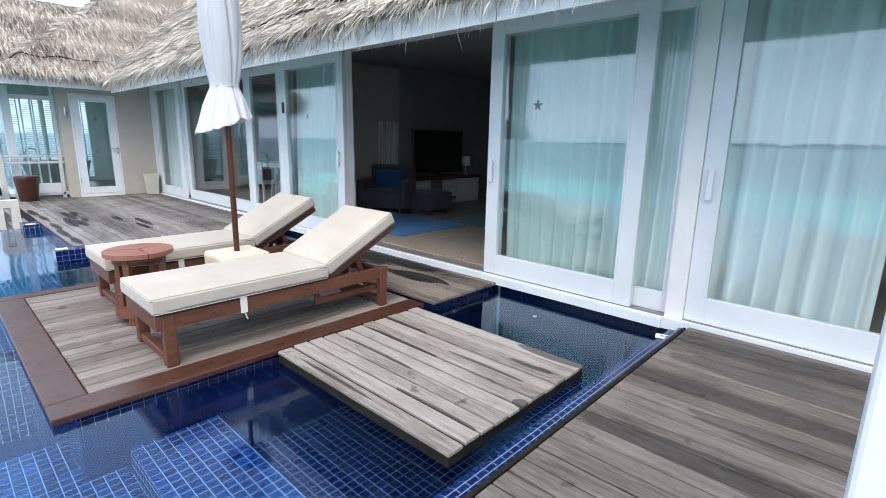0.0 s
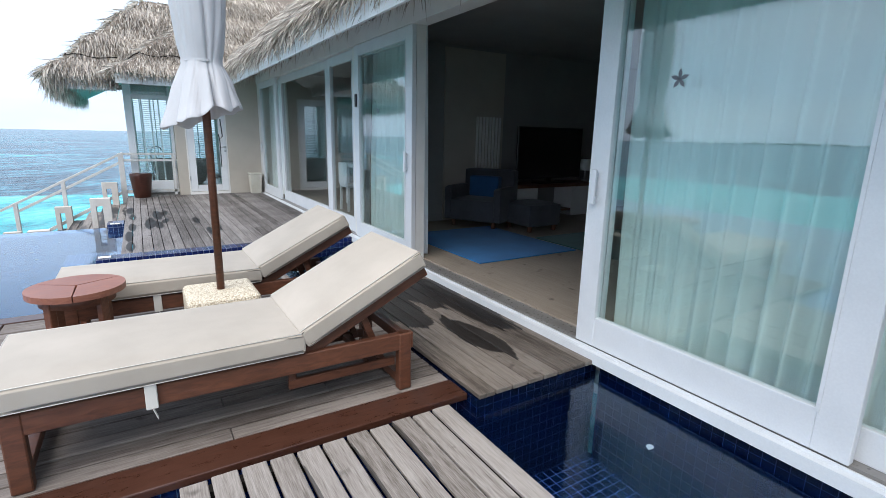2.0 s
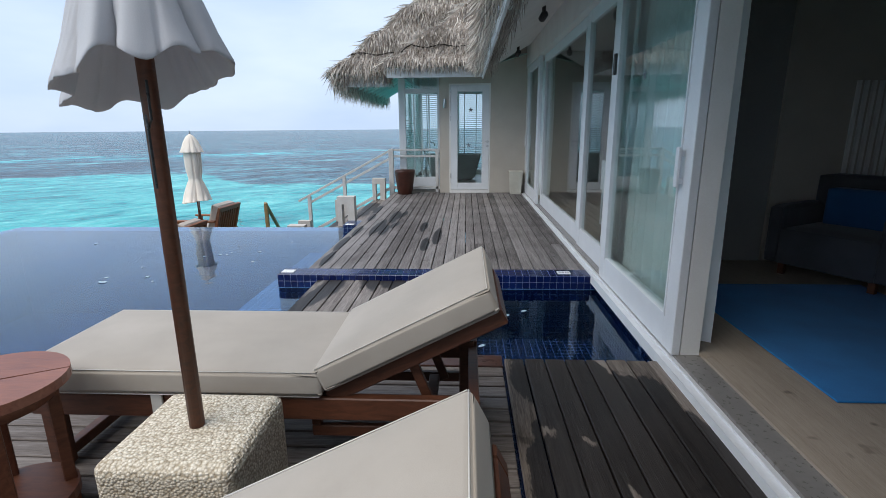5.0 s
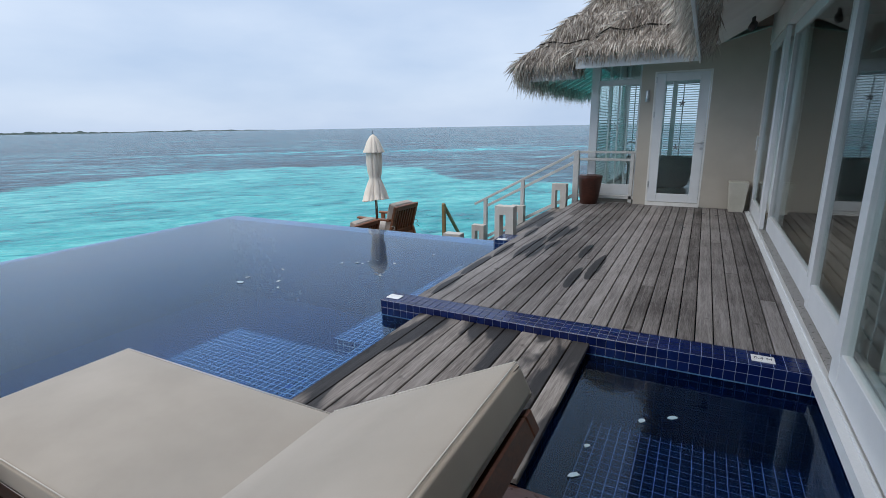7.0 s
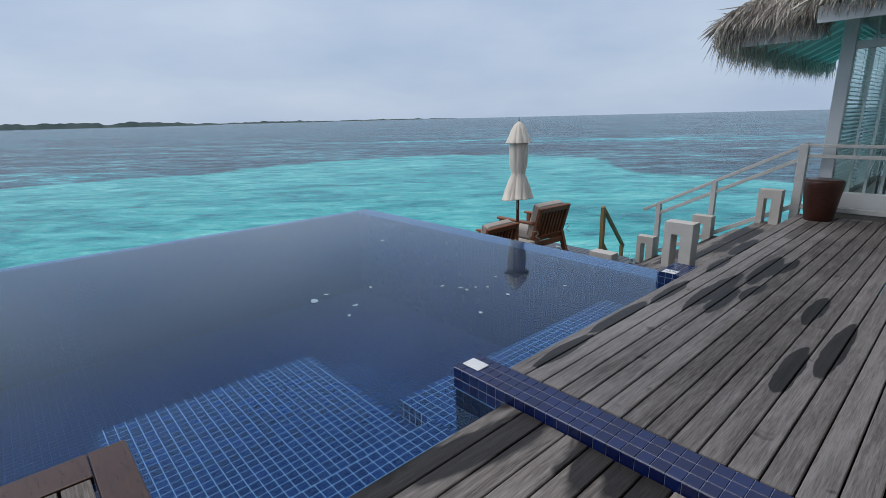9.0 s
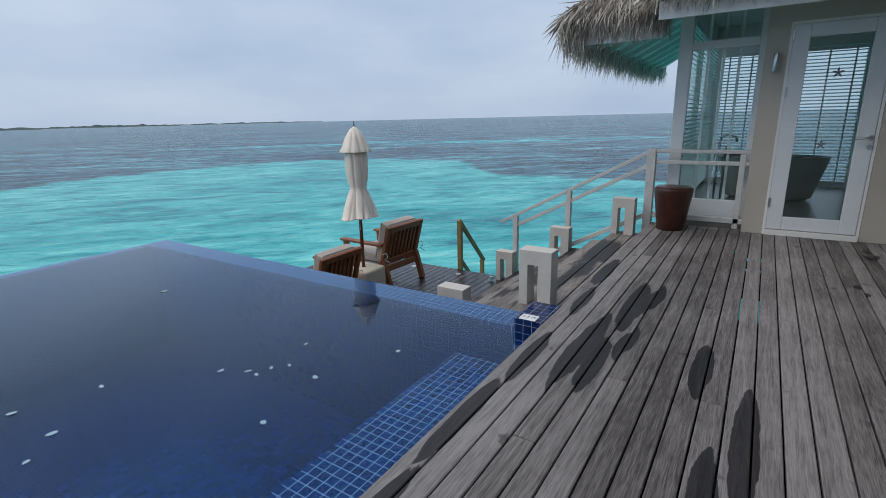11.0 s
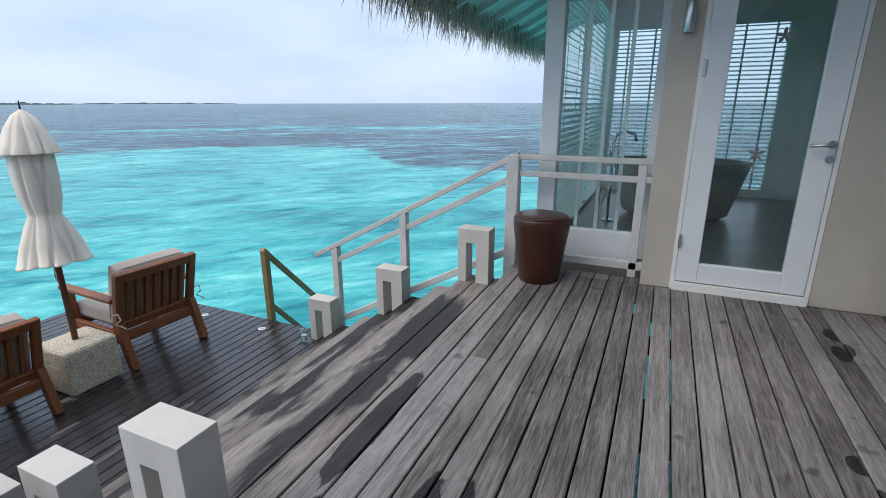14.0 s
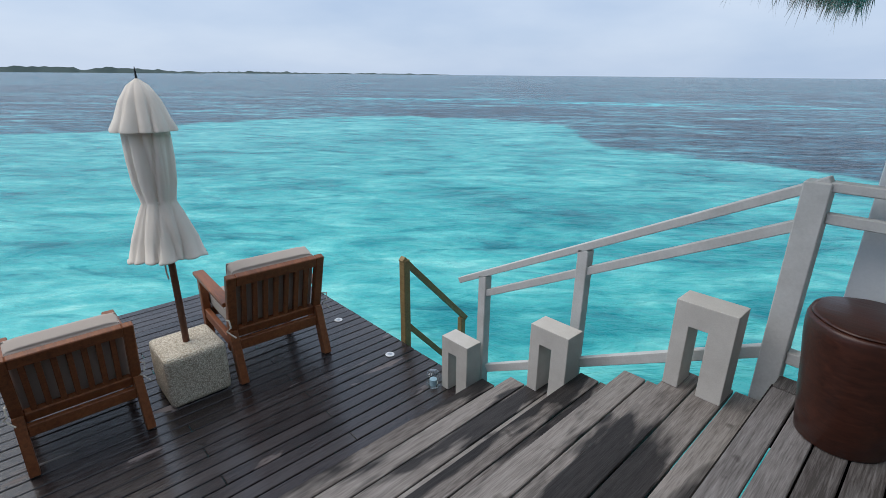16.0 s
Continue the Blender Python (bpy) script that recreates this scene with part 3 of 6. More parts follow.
def tube(points, r, n=8):
    """A round bar through the points."""
    bm = bmesh.new()
    pts = [Vector(p) for p in points]
    rings = []
    for i, p in enumerate(pts):
        d = (pts[min(i + 1, len(pts) - 1)] - pts[max(i - 1, 0)]).normalized()
        s = d.cross(Vector((0, 0, 1)) if abs(d.z) < 0.9 else Vector((1, 0, 0))).normalized()
        u = s.cross(d)
        rings.append([bm.verts.new(p + r * (math.cos(2 * math.pi * k / n) * s + math.sin(2 * math.pi * k / n) * u)) for k in range(n)])
    for a, b in zip(rings, rings[1:]):
        for k in range(n):
            bm.faces.new((a[k], b[k], b[(k + 1) % n], a[(k + 1) % n]))
    bm.faces.new(rings[0])
    bm.faces.new(list(reversed(rings[-1])))
    return bm


def pillow(x0, y0, z0, x1, y1, z1, puff=0.02, cuts=9):
    """A boxed cushion with rounded edges and softly crowned top."""
    bm = bmesh.new()
    bx(bm, x0, y0, z0, x1, y1, z1)
    bmesh.ops.subdivide_edges(bm, edges=list(bm.edges), cuts=cuts, use_grid_fill=True)
    cx, cy, cz = (x0 + x1) / 2, (y0 + y1) / 2, (z0 + z1) / 2
    hx, hy, hz = (x1 - x0) / 2, (y1 - y0) / 2, (z1 - z0) / 2
    for v in bm.verts:
        u, w, t = (v.co.x - cx) / hx, (v.co.y - cy) / hy, (v.co.z - cz) / hz
        crown = (1 - u ** 4) * (1 - w ** 4)
        v.co.z = cz + t * hz * (1 - 0.04 * (max(abs(u), abs(w)) ** 12)) + (puff * crown if t > 0 else 0)
        v.co.z += 0.003 * noise.noise(Vector((v.co.x * 5, v.co.y * 5, cx))) * crown
        edge = 1 - 0.007 * abs(t) ** 4
        v.co.x, v.co.y = cx + (v.co.x - cx) * edge, cy + (v.co.y - cy) * edge
    bmesh.ops.bevel(bm, geom=[e for e in bm.edges if len(e.link_faces) == 2 and e.calc_face_angle() > 0.7], offset=0.017, segments=3, profile=0.6, affect="EDGES")
    return bm


def structure(name, bm, material, label, category):
    return tagged(part(name, bm, material), label, category, "", "structure")


PLANK_MESH = {}


def plank_mesh(w, d, h):
    key = (round(w, 3), round(d, 3), round(h, 3))
    if key not in PLANK_MESH:
        bm = box(0, 0, -h, w, d, 0, 0.004)
        me = bpy.data.meshes.new("plank")
        bm.to_mesh(me)
        bm.free()
        PLANK_MESH[key] = me
    return PLANK_MESH[key]


def planks(parent, x0, y0, x1, y1, z, n, mat, along="y", gap=0.009, h=0.03, cuts=(), jig=0.0015):
    """n boards side by side over a rectangle, each an object of its own; cuts: where some boards are butted."""
    rnd = random.Random(int((x0 + 7 * y0 + 31 * z) * 1000))
    span = (x1 - x0) if along == "y" else (y1 - y0)
    pitch = span / n
    for i in range(n):
        a, b = (y0, y1) if along == "y" else (x0, x1)
        stops = [a] + ([cuts[i % len(cuts)]] if cuts and i % 3 != 1 else []) + [b]
        for s, e in zip(stops, stops[1:]):
            w, d = pitch - gap, e - s - 0.004
            me = plank_mesh(w, d, h) if along == "y" else plank_mesh(d, w, h)
            if not me.materials:
                me.materials.append(mat)
            elif me.materials[0] != mat:
                me = me.copy()
                me.materials[0] = mat
            ob = new("plank", me)
            dz = rnd.uniform(-jig, jig)
            ob.matrix_basis = pose(x0 + i * pitch + gap / 2, s + 0.002, z + dz) if along == "y" else pose(s + 0.002, y0 + i * pitch + gap / 2, z + dz)
            ob.parent = parent


# ---- levels and plan ----
BATH = 13.12        # front wall of the bathroom wing
WATER = -0.12
SEA = -2.1
LOWER = -1.06

# ---- sea, far shore ----
bm = bmesh.new()
rings = [0, 8, 20, 45, 90, 200, 500, 1400, 4300]
prev = None
for r in rings[1:]:
    ring = [bm.verts.new((r * math.cos(a * math.pi / 32), r * math.sin(a * math.pi / 32), SEA)) for a in range(64)]
    if prev is None:
        bm.faces.new(ring)
    else:
        for i in range(64):
            bm.faces.new((prev[i], ring[i], ring[(i + 1) % 64], prev[(i + 1) % 64]))
    prev = ring
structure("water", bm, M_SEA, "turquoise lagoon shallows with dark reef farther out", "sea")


def far_island(az0, az1, dist, height, seed):
    bm = bmesh.new()
    rnd = random.Random(seed)
    n = 70
    low, high, back = [], [], []
    for i in range(n + 1):
        a = radians(az0 + (az1 - az0) * i / n)
        k = math.sin(math.pi * i / n) ** 0.4
        d = Vector((-math.sin(a), math.cos(a), 0))
        h = height * k * (0.55 + 0.5 * noise.noise(Vector((i * 0.23, seed, 0))) + 0.25 * rnd.random())
        low.append(bm.verts.new(d * dist + Vector((0, 0, SEA - 0.5))))
        high.append(bm.verts.new(d * (dist + 15) + Vector((0, 0, SEA + max(h, 2.6)))))
        back.append(bm.verts.new(d * (dist + 60) + Vector((0, 0, SEA - 0.5))))
    for i in range(n):
        bm.faces.new((low[i], low[i + 1], high[i + 1], high[i]))
        bm.faces.new((high[i], high[i + 1], back[i + 1], back[i]))
    return structure("backdrop", bm, M_ISLE, "low wooded island far off on the horizon", "island")


far_island(71, 100, 1500, 17, 3)
far_island(60, 72, 2300, 11, 5)
far_island(46, 62, 3300, 9, 8)

# ---- pool shell ----
def basin(x0, y0, x1, y1, z, name, label):
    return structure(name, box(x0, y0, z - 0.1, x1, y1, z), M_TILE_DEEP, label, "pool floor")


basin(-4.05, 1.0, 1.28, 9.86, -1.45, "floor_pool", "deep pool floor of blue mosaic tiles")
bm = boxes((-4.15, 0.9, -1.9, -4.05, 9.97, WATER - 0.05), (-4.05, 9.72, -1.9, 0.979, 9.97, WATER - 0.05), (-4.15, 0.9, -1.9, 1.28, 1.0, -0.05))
structure("wall_pool_inner", bm, M_TILE_DEEP, "blue pool walls under water, the dimness of depth in their colour", "pool wall")
structure("wall_pool_near", box(1.28, 1.0, -1.9, 3.9, 1.06, -0.02), M_TILE, "blue mosaic wall below the near deck", "pool wall")
bm = boxes((-4.15, 0.9, WATER - 0.05, -4.02, 9.97, WATER - 0.004), (-4.02, 9.70, WATER - 0.05, 0.98, 9.97, WATER - 0.004))
structure("wall_pool", bm, M_TILE, "overflowing pool edge of blue mosaic tiles", "pool wall")
structure("floor_ledge_side", boxes((0.45, 7.12, -1.44, 1.28, 9.698, -0.45), (0.8, 5.6, -1.44, 1.28, 7.118, -0.42)), M_TILE_LEDGE, "shallow ledge of blue mosaic along the deck", "pool ledge")
structure("floor_ledge_bench", box(-0.8, 5.6, -1.44, 0.797, 7.118, -0.58), M_TILE_LEDGE, "submerged bench of blue mosaic tiles", "pool ledge")
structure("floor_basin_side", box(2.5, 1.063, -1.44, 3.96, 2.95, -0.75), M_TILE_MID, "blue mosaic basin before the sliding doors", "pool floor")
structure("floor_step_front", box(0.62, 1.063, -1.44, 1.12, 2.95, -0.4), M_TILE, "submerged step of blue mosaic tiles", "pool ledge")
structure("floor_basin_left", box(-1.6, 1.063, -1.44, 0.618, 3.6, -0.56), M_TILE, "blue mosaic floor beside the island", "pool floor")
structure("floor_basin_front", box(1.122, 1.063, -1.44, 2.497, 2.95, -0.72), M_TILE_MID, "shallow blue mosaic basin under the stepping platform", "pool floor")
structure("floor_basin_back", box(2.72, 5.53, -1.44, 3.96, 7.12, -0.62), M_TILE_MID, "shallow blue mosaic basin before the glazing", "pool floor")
water = structure("water_pool", boxes((-4.148, 1.06, WATER - 0.001, 3.95, 9.966, WATER)), M_WATER, "still clear pool water with faint ripples", "pool water")
water.visible_shadow = False

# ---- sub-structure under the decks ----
structure("wall_island_base", box(0.42, 3.05, -1.4, 2.98, 5.6, -0.236), M_TILE_DEEP, "tiled foot of the lounger island, underwater dimness in its colour", "pool wall")
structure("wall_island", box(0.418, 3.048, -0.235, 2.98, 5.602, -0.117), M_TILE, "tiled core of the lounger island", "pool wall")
structure("wall_strip", box(2.98, 2.85, -1.4, 3.95, 5.52, -0.075), M_TILE_SHADED, "tiled core under the boards by the sliding doors", "pool wall")
structure("wall_walkway", box(1.37, 5.67, -1.4, 2.66, 7.12, -0.085), M_TILE_SHADED, "tiled core under the walkway boards", "pool wall")
structure("wall_step_core", box(0.99, 7.128, -1.4, 3.95, 7.328, -0.135), M_TILE_SHADED, "tiled core below the raised lip", "pool wall")
lip = structure("wall_step_lip", box(0.984, 7.124, -0.134, 3.952, 7.328, -0.003), M_GROUT, "raised lip of blue mosaic tiles before the deck", "pool lip")
structure("wall_deck_edge", box(1.2, 7.334, -1.5, 1.26, 9.7, -0.035), M_TILE, "blue mosaic upstand along the deck", "pool wall")
structure("wall_front_lip", box(1.28, 1.062, -1.4, 3.95, 1.13, -0.055), M_TILE, "blue mosaic lip at the near deck", "pool lip")
structure("trim_deck_edge", box(1.29, 0.998, -0.019, 3.86, 1.022, 0.004, 0.003), M_DARKBEAM, "dark brown edging board along the near deck", "deck border")
structure("floor_ledge_front", box(1.29, 1.131, -1.4, 3.925, 1.272, -0.2), M_TILE, "shallow ledge of blue mosaic along the near deck", "pool ledge")
structure("wall_corner_tile", box(0.98, 9.62, -1.5, 1.197, 9.98, -0.018, 0.004), M_TILE, "corner block of blue mosaic at the pool end", "pool lip")

# ---- timber decks ----
def deck(name, label, *a, **k):
    root = thing(name, (0, 0, 0), label, "deck", "", "structure")
    planks(root, *a, **k)
    return root


deck("floor_deck_upper", "weathered grey boards of the terrace with wet footmarks", 1.205, 7.335, 3.955, 13.11, 0, 25, M_DECK, gap=0.008, cuts=(10.4, 9.1, 11.6, 8.4))
deck("floor_deck_corner", "short weathered boards below the bathroom window", 1.205, 13.115, 2.2, 13.24, 0, 9, M_DECK)
deck("floor_deck_right", "damp grey boards before the bedroom doors", -2.2, -3.2, 3.955, 0.995, 0, 54, M_RIGHT, cuts=(-0.9, 0.1, -1.6))
deck("floor_platform", "bleached slatted stepping platform over the water", 1.49, 1.275, 2.79, 2.84, -0.035, 11, M_PLATFORM, gap=0.015, h=0.022, jig=0.004)
deck("floor_strip", "grey boards along the sliding door track, partly wet", 2.98, 2.83, 3.95, 5.53, -0.035, 8, M_STRIP, gap=0.009)
deck("floor_walkway", "brown wet boards of the walkway to the terrace", 1.36, 5.66, 2.68, 7.118, -0.05, 11, M_WALKWAY, gap=0.008)
deck("floor_island", "pale boards of the lounger island", 0.5, 3.14, 2.975, 5.5, -0.078, 21, M_ISLAND, along="x", gap=0.012, cuts=(1.75, 1.2, 2.3))
structure("platform_frame", boxes((1.5, 1.285, -0.115, 1.56, 2.83, -0.06), (2.72, 1.285, -0.115, 2.78, 2.83, -0.06), (1.56, 1.285, -0.115, 2.72, 1.33, -0.06), (1.56, 2.78, -0.115, 2.72, 2.83, -0.06)), M_DARKBEAM, "near-black bearers under the stepping platform", "deck frame")
border = thing("trim_island", (0, 0, 0), "wide brown timber border of the lounger island", "deck border", "", "structure")
for a in ((0.30, 2.94, -0.115, 2.978, 3.135, -0.075), (0.30, 3.139, -0.115, 0.495, 5.505, -0.075), (0.30, 5.509, -0.115, 2.978, 5.655, -0.075)):
    part("plank", box(*a, 0.006, 2), M_BORDER, border)
deck("floor_deck_lower", "soaked dark boards of the lower sun deck", -4.0, 9.99, -0.5, 13.25, LOWER, 33, M_LOWER, cuts=(11.4, 10.9, 12.2))
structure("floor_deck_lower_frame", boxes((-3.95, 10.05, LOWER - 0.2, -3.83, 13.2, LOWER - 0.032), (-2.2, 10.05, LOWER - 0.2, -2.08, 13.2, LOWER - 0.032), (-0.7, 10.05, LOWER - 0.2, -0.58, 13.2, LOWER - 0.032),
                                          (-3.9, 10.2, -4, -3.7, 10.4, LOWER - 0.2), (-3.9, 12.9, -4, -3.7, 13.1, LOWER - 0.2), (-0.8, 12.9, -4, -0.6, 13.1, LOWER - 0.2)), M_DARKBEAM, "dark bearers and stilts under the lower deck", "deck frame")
# a three-board landing, then five treads of two boards down to the lower deck
TREAD_X, TREAD, RISE, LANDING = 0.77, 0.272, 0.152, -0.148
steps = thing("floor_steps", (0, 0, 0), "five broad grey timber steps between the decks", "steps", "", "structure")
planks(steps, TREAD_X, 9.99, 1.2, 13.2, LANDING, 3, M_STEP)
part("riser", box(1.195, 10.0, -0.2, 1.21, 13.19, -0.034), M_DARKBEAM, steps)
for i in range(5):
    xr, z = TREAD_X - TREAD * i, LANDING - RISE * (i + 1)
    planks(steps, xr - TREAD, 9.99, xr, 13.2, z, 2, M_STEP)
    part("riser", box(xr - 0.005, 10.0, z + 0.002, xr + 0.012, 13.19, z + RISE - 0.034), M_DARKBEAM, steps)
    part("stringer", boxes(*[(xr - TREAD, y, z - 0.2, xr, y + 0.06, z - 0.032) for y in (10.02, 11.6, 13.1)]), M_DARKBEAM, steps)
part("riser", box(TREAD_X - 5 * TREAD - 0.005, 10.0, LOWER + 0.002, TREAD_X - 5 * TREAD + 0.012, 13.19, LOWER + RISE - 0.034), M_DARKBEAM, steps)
# added dark sheet that blocks light through the gaps, left open in places
structure("floor_deck_under", boxes((1.3, 7.34, -0.26, 2.2, 13.1, -0.24), (2.55, 7.34, -0.26, 3.9, 13.1, -0.24), (2.2, 7.34, -0.26, 2.55, 10.9, -0.24), (2.2, 11.5, -0.26, 2.55, 11.75, -0.24), (2.2, 12.5, -0.26, 2.55, 12.75, -0.24)), M_DARKBEAM, "dark slab added under the terrace to keep the board gaps dark", "deck frame")
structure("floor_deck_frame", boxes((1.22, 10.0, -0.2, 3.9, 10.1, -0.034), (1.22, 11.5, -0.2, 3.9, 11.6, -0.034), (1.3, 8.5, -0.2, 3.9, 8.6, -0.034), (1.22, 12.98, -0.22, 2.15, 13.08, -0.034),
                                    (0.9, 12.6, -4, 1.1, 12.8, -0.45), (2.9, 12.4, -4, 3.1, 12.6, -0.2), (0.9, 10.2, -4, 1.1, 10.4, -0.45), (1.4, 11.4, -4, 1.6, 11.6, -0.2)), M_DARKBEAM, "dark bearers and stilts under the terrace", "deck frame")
structure("floor_slab", boxes((3.962, -4, -0.3, 10.2, 13.1, 0.03), (2.2, 13.125, -0.3, 10.2, 17.2, 0.03), (1.33, 13.45, -0.3, 2.2, 17.2, 0.03), (-2.2, -3.2, -1.6, 3.95, 0.9, -0.04)), M_DARKFLOOR, "dark floor slab inside the villa", "floor")

# ---- glazed front ----
def pane(parent, y0, z0, y1, z1, x, mat=None, name="pane"):
    g = part(name, box(x - 0.004, y0, z0, x + 0.004, y1, z1), mat or M_GLASS, parent)
    g.visible_shadow = False
    return g


def sash(name, y0, y1, x, z0=0.03, z1=2.46, stile=0.148, rail=0.2, top=0.125, label="", depth=0.05, mat=None, kind="structure"):
    """A white framed glass leaf in the plane x, from y0 to y1."""
    s = thing(name, (x, (y0 + y1) / 2, 0), label or "white framed glass sliding door leaf with green-tinted glass", "glass door", "", kind)
    h = (y1 - y0) / 2
    d = depth / 2
    for a, b in ((-h, -h + stile), (h - stile, h)):
        part("stile", box(-d, a, z0, d, b, z1, 0.004), M_WHITE, s)
    part("bottom_rail", box(-d + 0.002, -h + stile, z0, d - 0.002, h - stile, z0 + rail, 0.003), M_WHITE, s)
    part("top_rail", box(-d + 0.002, -h + stile, z1 - top, d - 0.002, h - stile, z1, 0.003), M_WHITE, s)
    part("bead", boxes((-d - 0.006, -h + stile - 0.012, z0 + rail - 0.012, -d + 0.004, -h + stile + 0.004, z1 - top + 0.012), (-d - 0.006, h - stile - 0.004, z0 + rail - 0.012, -d + 0.004, h - stile + 0.012, z1 - top + 0.012)), M_WHITE, s)
    pane(s, -h + stile, z0 + rail, h - stile, z1 - top, 0, mat)
    return s


def pull(parent, y, z, x=-0.03, length=0.22):
    """A long flat white pull handle."""
    hd = part("handle", box(x - 0.035, y - 0.022, z - length / 2, x - 0.018, y + 0.022, z + length / 2, 0.006, 2), M_WHITE, parent, "white pull handle")
    part("handle_foot", boxes((x - 0.02, y - 0.012, z - length / 2 + 0.02, x + 0.004, y + 0.012, z - length / 2 + 0.05), (x - 0.02, y - 0.012, z + length / 2 - 0.05, x + 0.004, y + 0.012, z + length / 2 - 0.02)), M_WHITE, hd)


def star(parent, x, y, z, r=0.045):
    """A grey five-armed safety sticker on the glass."""
    bm = bmesh.new()
    for k in range(5):
        a = radians(90 + 72 * k)
        d = Vector((0, math.cos(a), math.sin(a)))
        s = Vector((0, -d.z, d.y)) * r * 0.17
        vs = [bm.verts.new(p) for p in (-s * 0.6, d * r * 0.55 - s * 1.2, d * r, d * r * 0.55 + s * 1.2, s * 0.6)]
        bm.faces.new(vs)
    r_ = bmesh.ops.extrude_face_region(bm, geom=list(bm.faces))
    bmesh.ops.translate(bm, verts=[v for v in r_["geom"] if isinstance(v, bmesh.types.BMVert)], vec=(-0.001, 0, 0))
    ob = part("star_sticker", bm, M_STAR, parent, "grey star sticker on the glass")
    ob.matrix_basis = pose(x, y, z)


leaf = sash("door_1", -1.0, 1.06, 4.0, stile=0.14, label="white bedroom door leaf with green-tinted glass, closed")
pull(leaf, 0.962, 1.08)
leaf = sash("door_2", 1.48, 3.04, 3.965, label="white sliding door leaf pushed open over the fixed pane")
pull(leaf, 0.715, 1.08)
star(leaf, -0.006, 0.24, 1.69, 0.055)
leaf = sash("window_1", 1.2, 2.96, 4.045, stile=0.05, rail=0.16, label="white framed fixed pane behind the sliding door leaf", mat=M_GLASS_CLEAR)
leaf = sash("door_3", 5.47, 7.06, 3.965, label="white sliding door leaf standing open beside the fixed panes")
pull(leaf, -0.69, 1.1)
part("latch", box(-0.045, 0.70, 1.72, -0.025, 0.745, 1.88, 0.004), M_BLACK, leaf, "dark metal latch")
star(leaf, -0.006, 0.1, 1.66, 0.04)
sash("window_2", 5.6, 7.14, 4.045, stile=0.05, rail=0.16, label="white framed fixed pane behind the open leaf", mat=M_GLASS_CLEAR)
sash("window_3", 7.18, 8.3, 4.03, stile=0.12, label="tall white framed fixed window with green-tinted glass")
sash("window_4", 8.3, 11.3, 4.05, stile=0.15, label="wide white framed fixed window with green-tinted glass")
leaf = sash("door_4", 11.32, 12.9, 3.975, stile=0.17, label="white sliding door leaf near the bathroom wing, closed")
pull(leaf, 0.7, 1.06)
structure("wall_front", boxes((3.955, 1.062, 0.0, 4.1, 1.198, 2.47), (3.955, 12.902, 0.0, 4.2, BATH, 2.47), (3.97, 7.08, 0.031, 4.09, 7.178, 2.462), (3.994, 5.472, 0.031, 4.1, 5.598, 2.462), (3.994, 2.962, 0.031, 4.1, 3.035, 2.462), (3.94, -4.0, 2.465, 4.12, BATH, 3.0), (3.97, -4, 0, 4.1, -1.02, 2.463)), M_WHITE_WARM, "white painted posts and header over the glazing", "wall")
structure("trim_track", boxes((3.885, 1.2, -0.06, 4.1, 12.9, 0.012), (3.925, 1.2, 0.0125, 3.935, 12.9, 0.027), (4.005, 1.2, 0.0125, 4.012, 12.9, 0.027), (3.9, -4, -0.06, 4.1, 1.2, 0.025)), M_WHITE, "white sill with sliding door tracks", "door track")
structure("wall_base", boxes((3.93, 5.53, -1.2, 3.96, 7.13, -0.062), (3.93, 1.07, -1.2, 3.96, 2.8, -0.062)), M_TILE_SHADED, "blue mosaic upstand below the glazing", "wall")

# ---- bathroom wing ----
for nm, lb, bs in (("wall_bath_front", "smooth greige wall beside the bathroom door", ((3.243, BATH, 0, 3.958, BATH + 0.14, 2.9),)),
                   ("wall_bath_pier", "narrow greige pier between bathroom door and window", ((2.2, BATH, 0, 2.40, BATH + 0.14, 2.9), (2.2, BATH + 0.14, 0, 2.3, 13.45, 2.9))),
                   ("wall_bath_head", "greige wall over the bathroom door", ((2.40, BATH, 2.19, 3.243, BATH + 0.14, 2.9),)),
                   ("trim_bath_threshold", "greige threshold under the bathroom door", ((2.4, BATH + 0.002, 0, 3.243, BATH + 0.14, 0.058),))):
    structure(nm, boxes(*bs), M_BEIGE, lb, "wall")
bwin = thing("window_bath", (0, 13.45, 0), "white framed bathroom window with blinds behind it", "window", "", "structure")
for a in ((1.33, -0.05, -0.2, 1.47, 0.07, 2.75), (2.14, -0.03, 0.1, 2.198, 0.05, 2.6), (1.47, -0.03, 0.05, 2.14, 0.05, 0.30), (1.47, -0.03, 2.03, 2.14, 0.05, 2.12), (1.47, -0.03, 2.42, 2.14, 0.05, 2.6)):
    part("window_frame", box(*a, 0.004), M_WHITE, bwin)
for z0, z1 in ((0.30, 2.03), (2.12, 2.42)):
    g = part("pane", box(1.47, 0.01, z0, 2.14, 0.018, z1), M_GLASS_CLEAR, bwin)
    g.visible_shadow = False
for x in (1.64, 1.8, 1.96):
    part("glazing_bar", box(x - 0.014, 0.055, 0.30, x + 0.014, 0.08, 2.42), M_WHITE, bwin)
bdoor = thing("door_bath", (2.82, BATH + 0.03, 0.06), "white glazed bathroom door with chrome lever, closed", "door", "", "structure")
for a in ((-0.39, -0.04, 0.005, -0.25, 0.01, 2.10), (0.25, -0.04, 0.005, 0.39, 0.01, 2.10)):
    part("stile", box(*a, 0.004), M_WHITE, bdoor)
for a in ((-0.25, -0.038, 0.005, 0.25, 0.008, 0.145), (-0.25, -0.038, 1.975, 0.25, 0.008, 2.10)):
    part("rail", box(*a, 0.004), M_WHITE, bdoor)
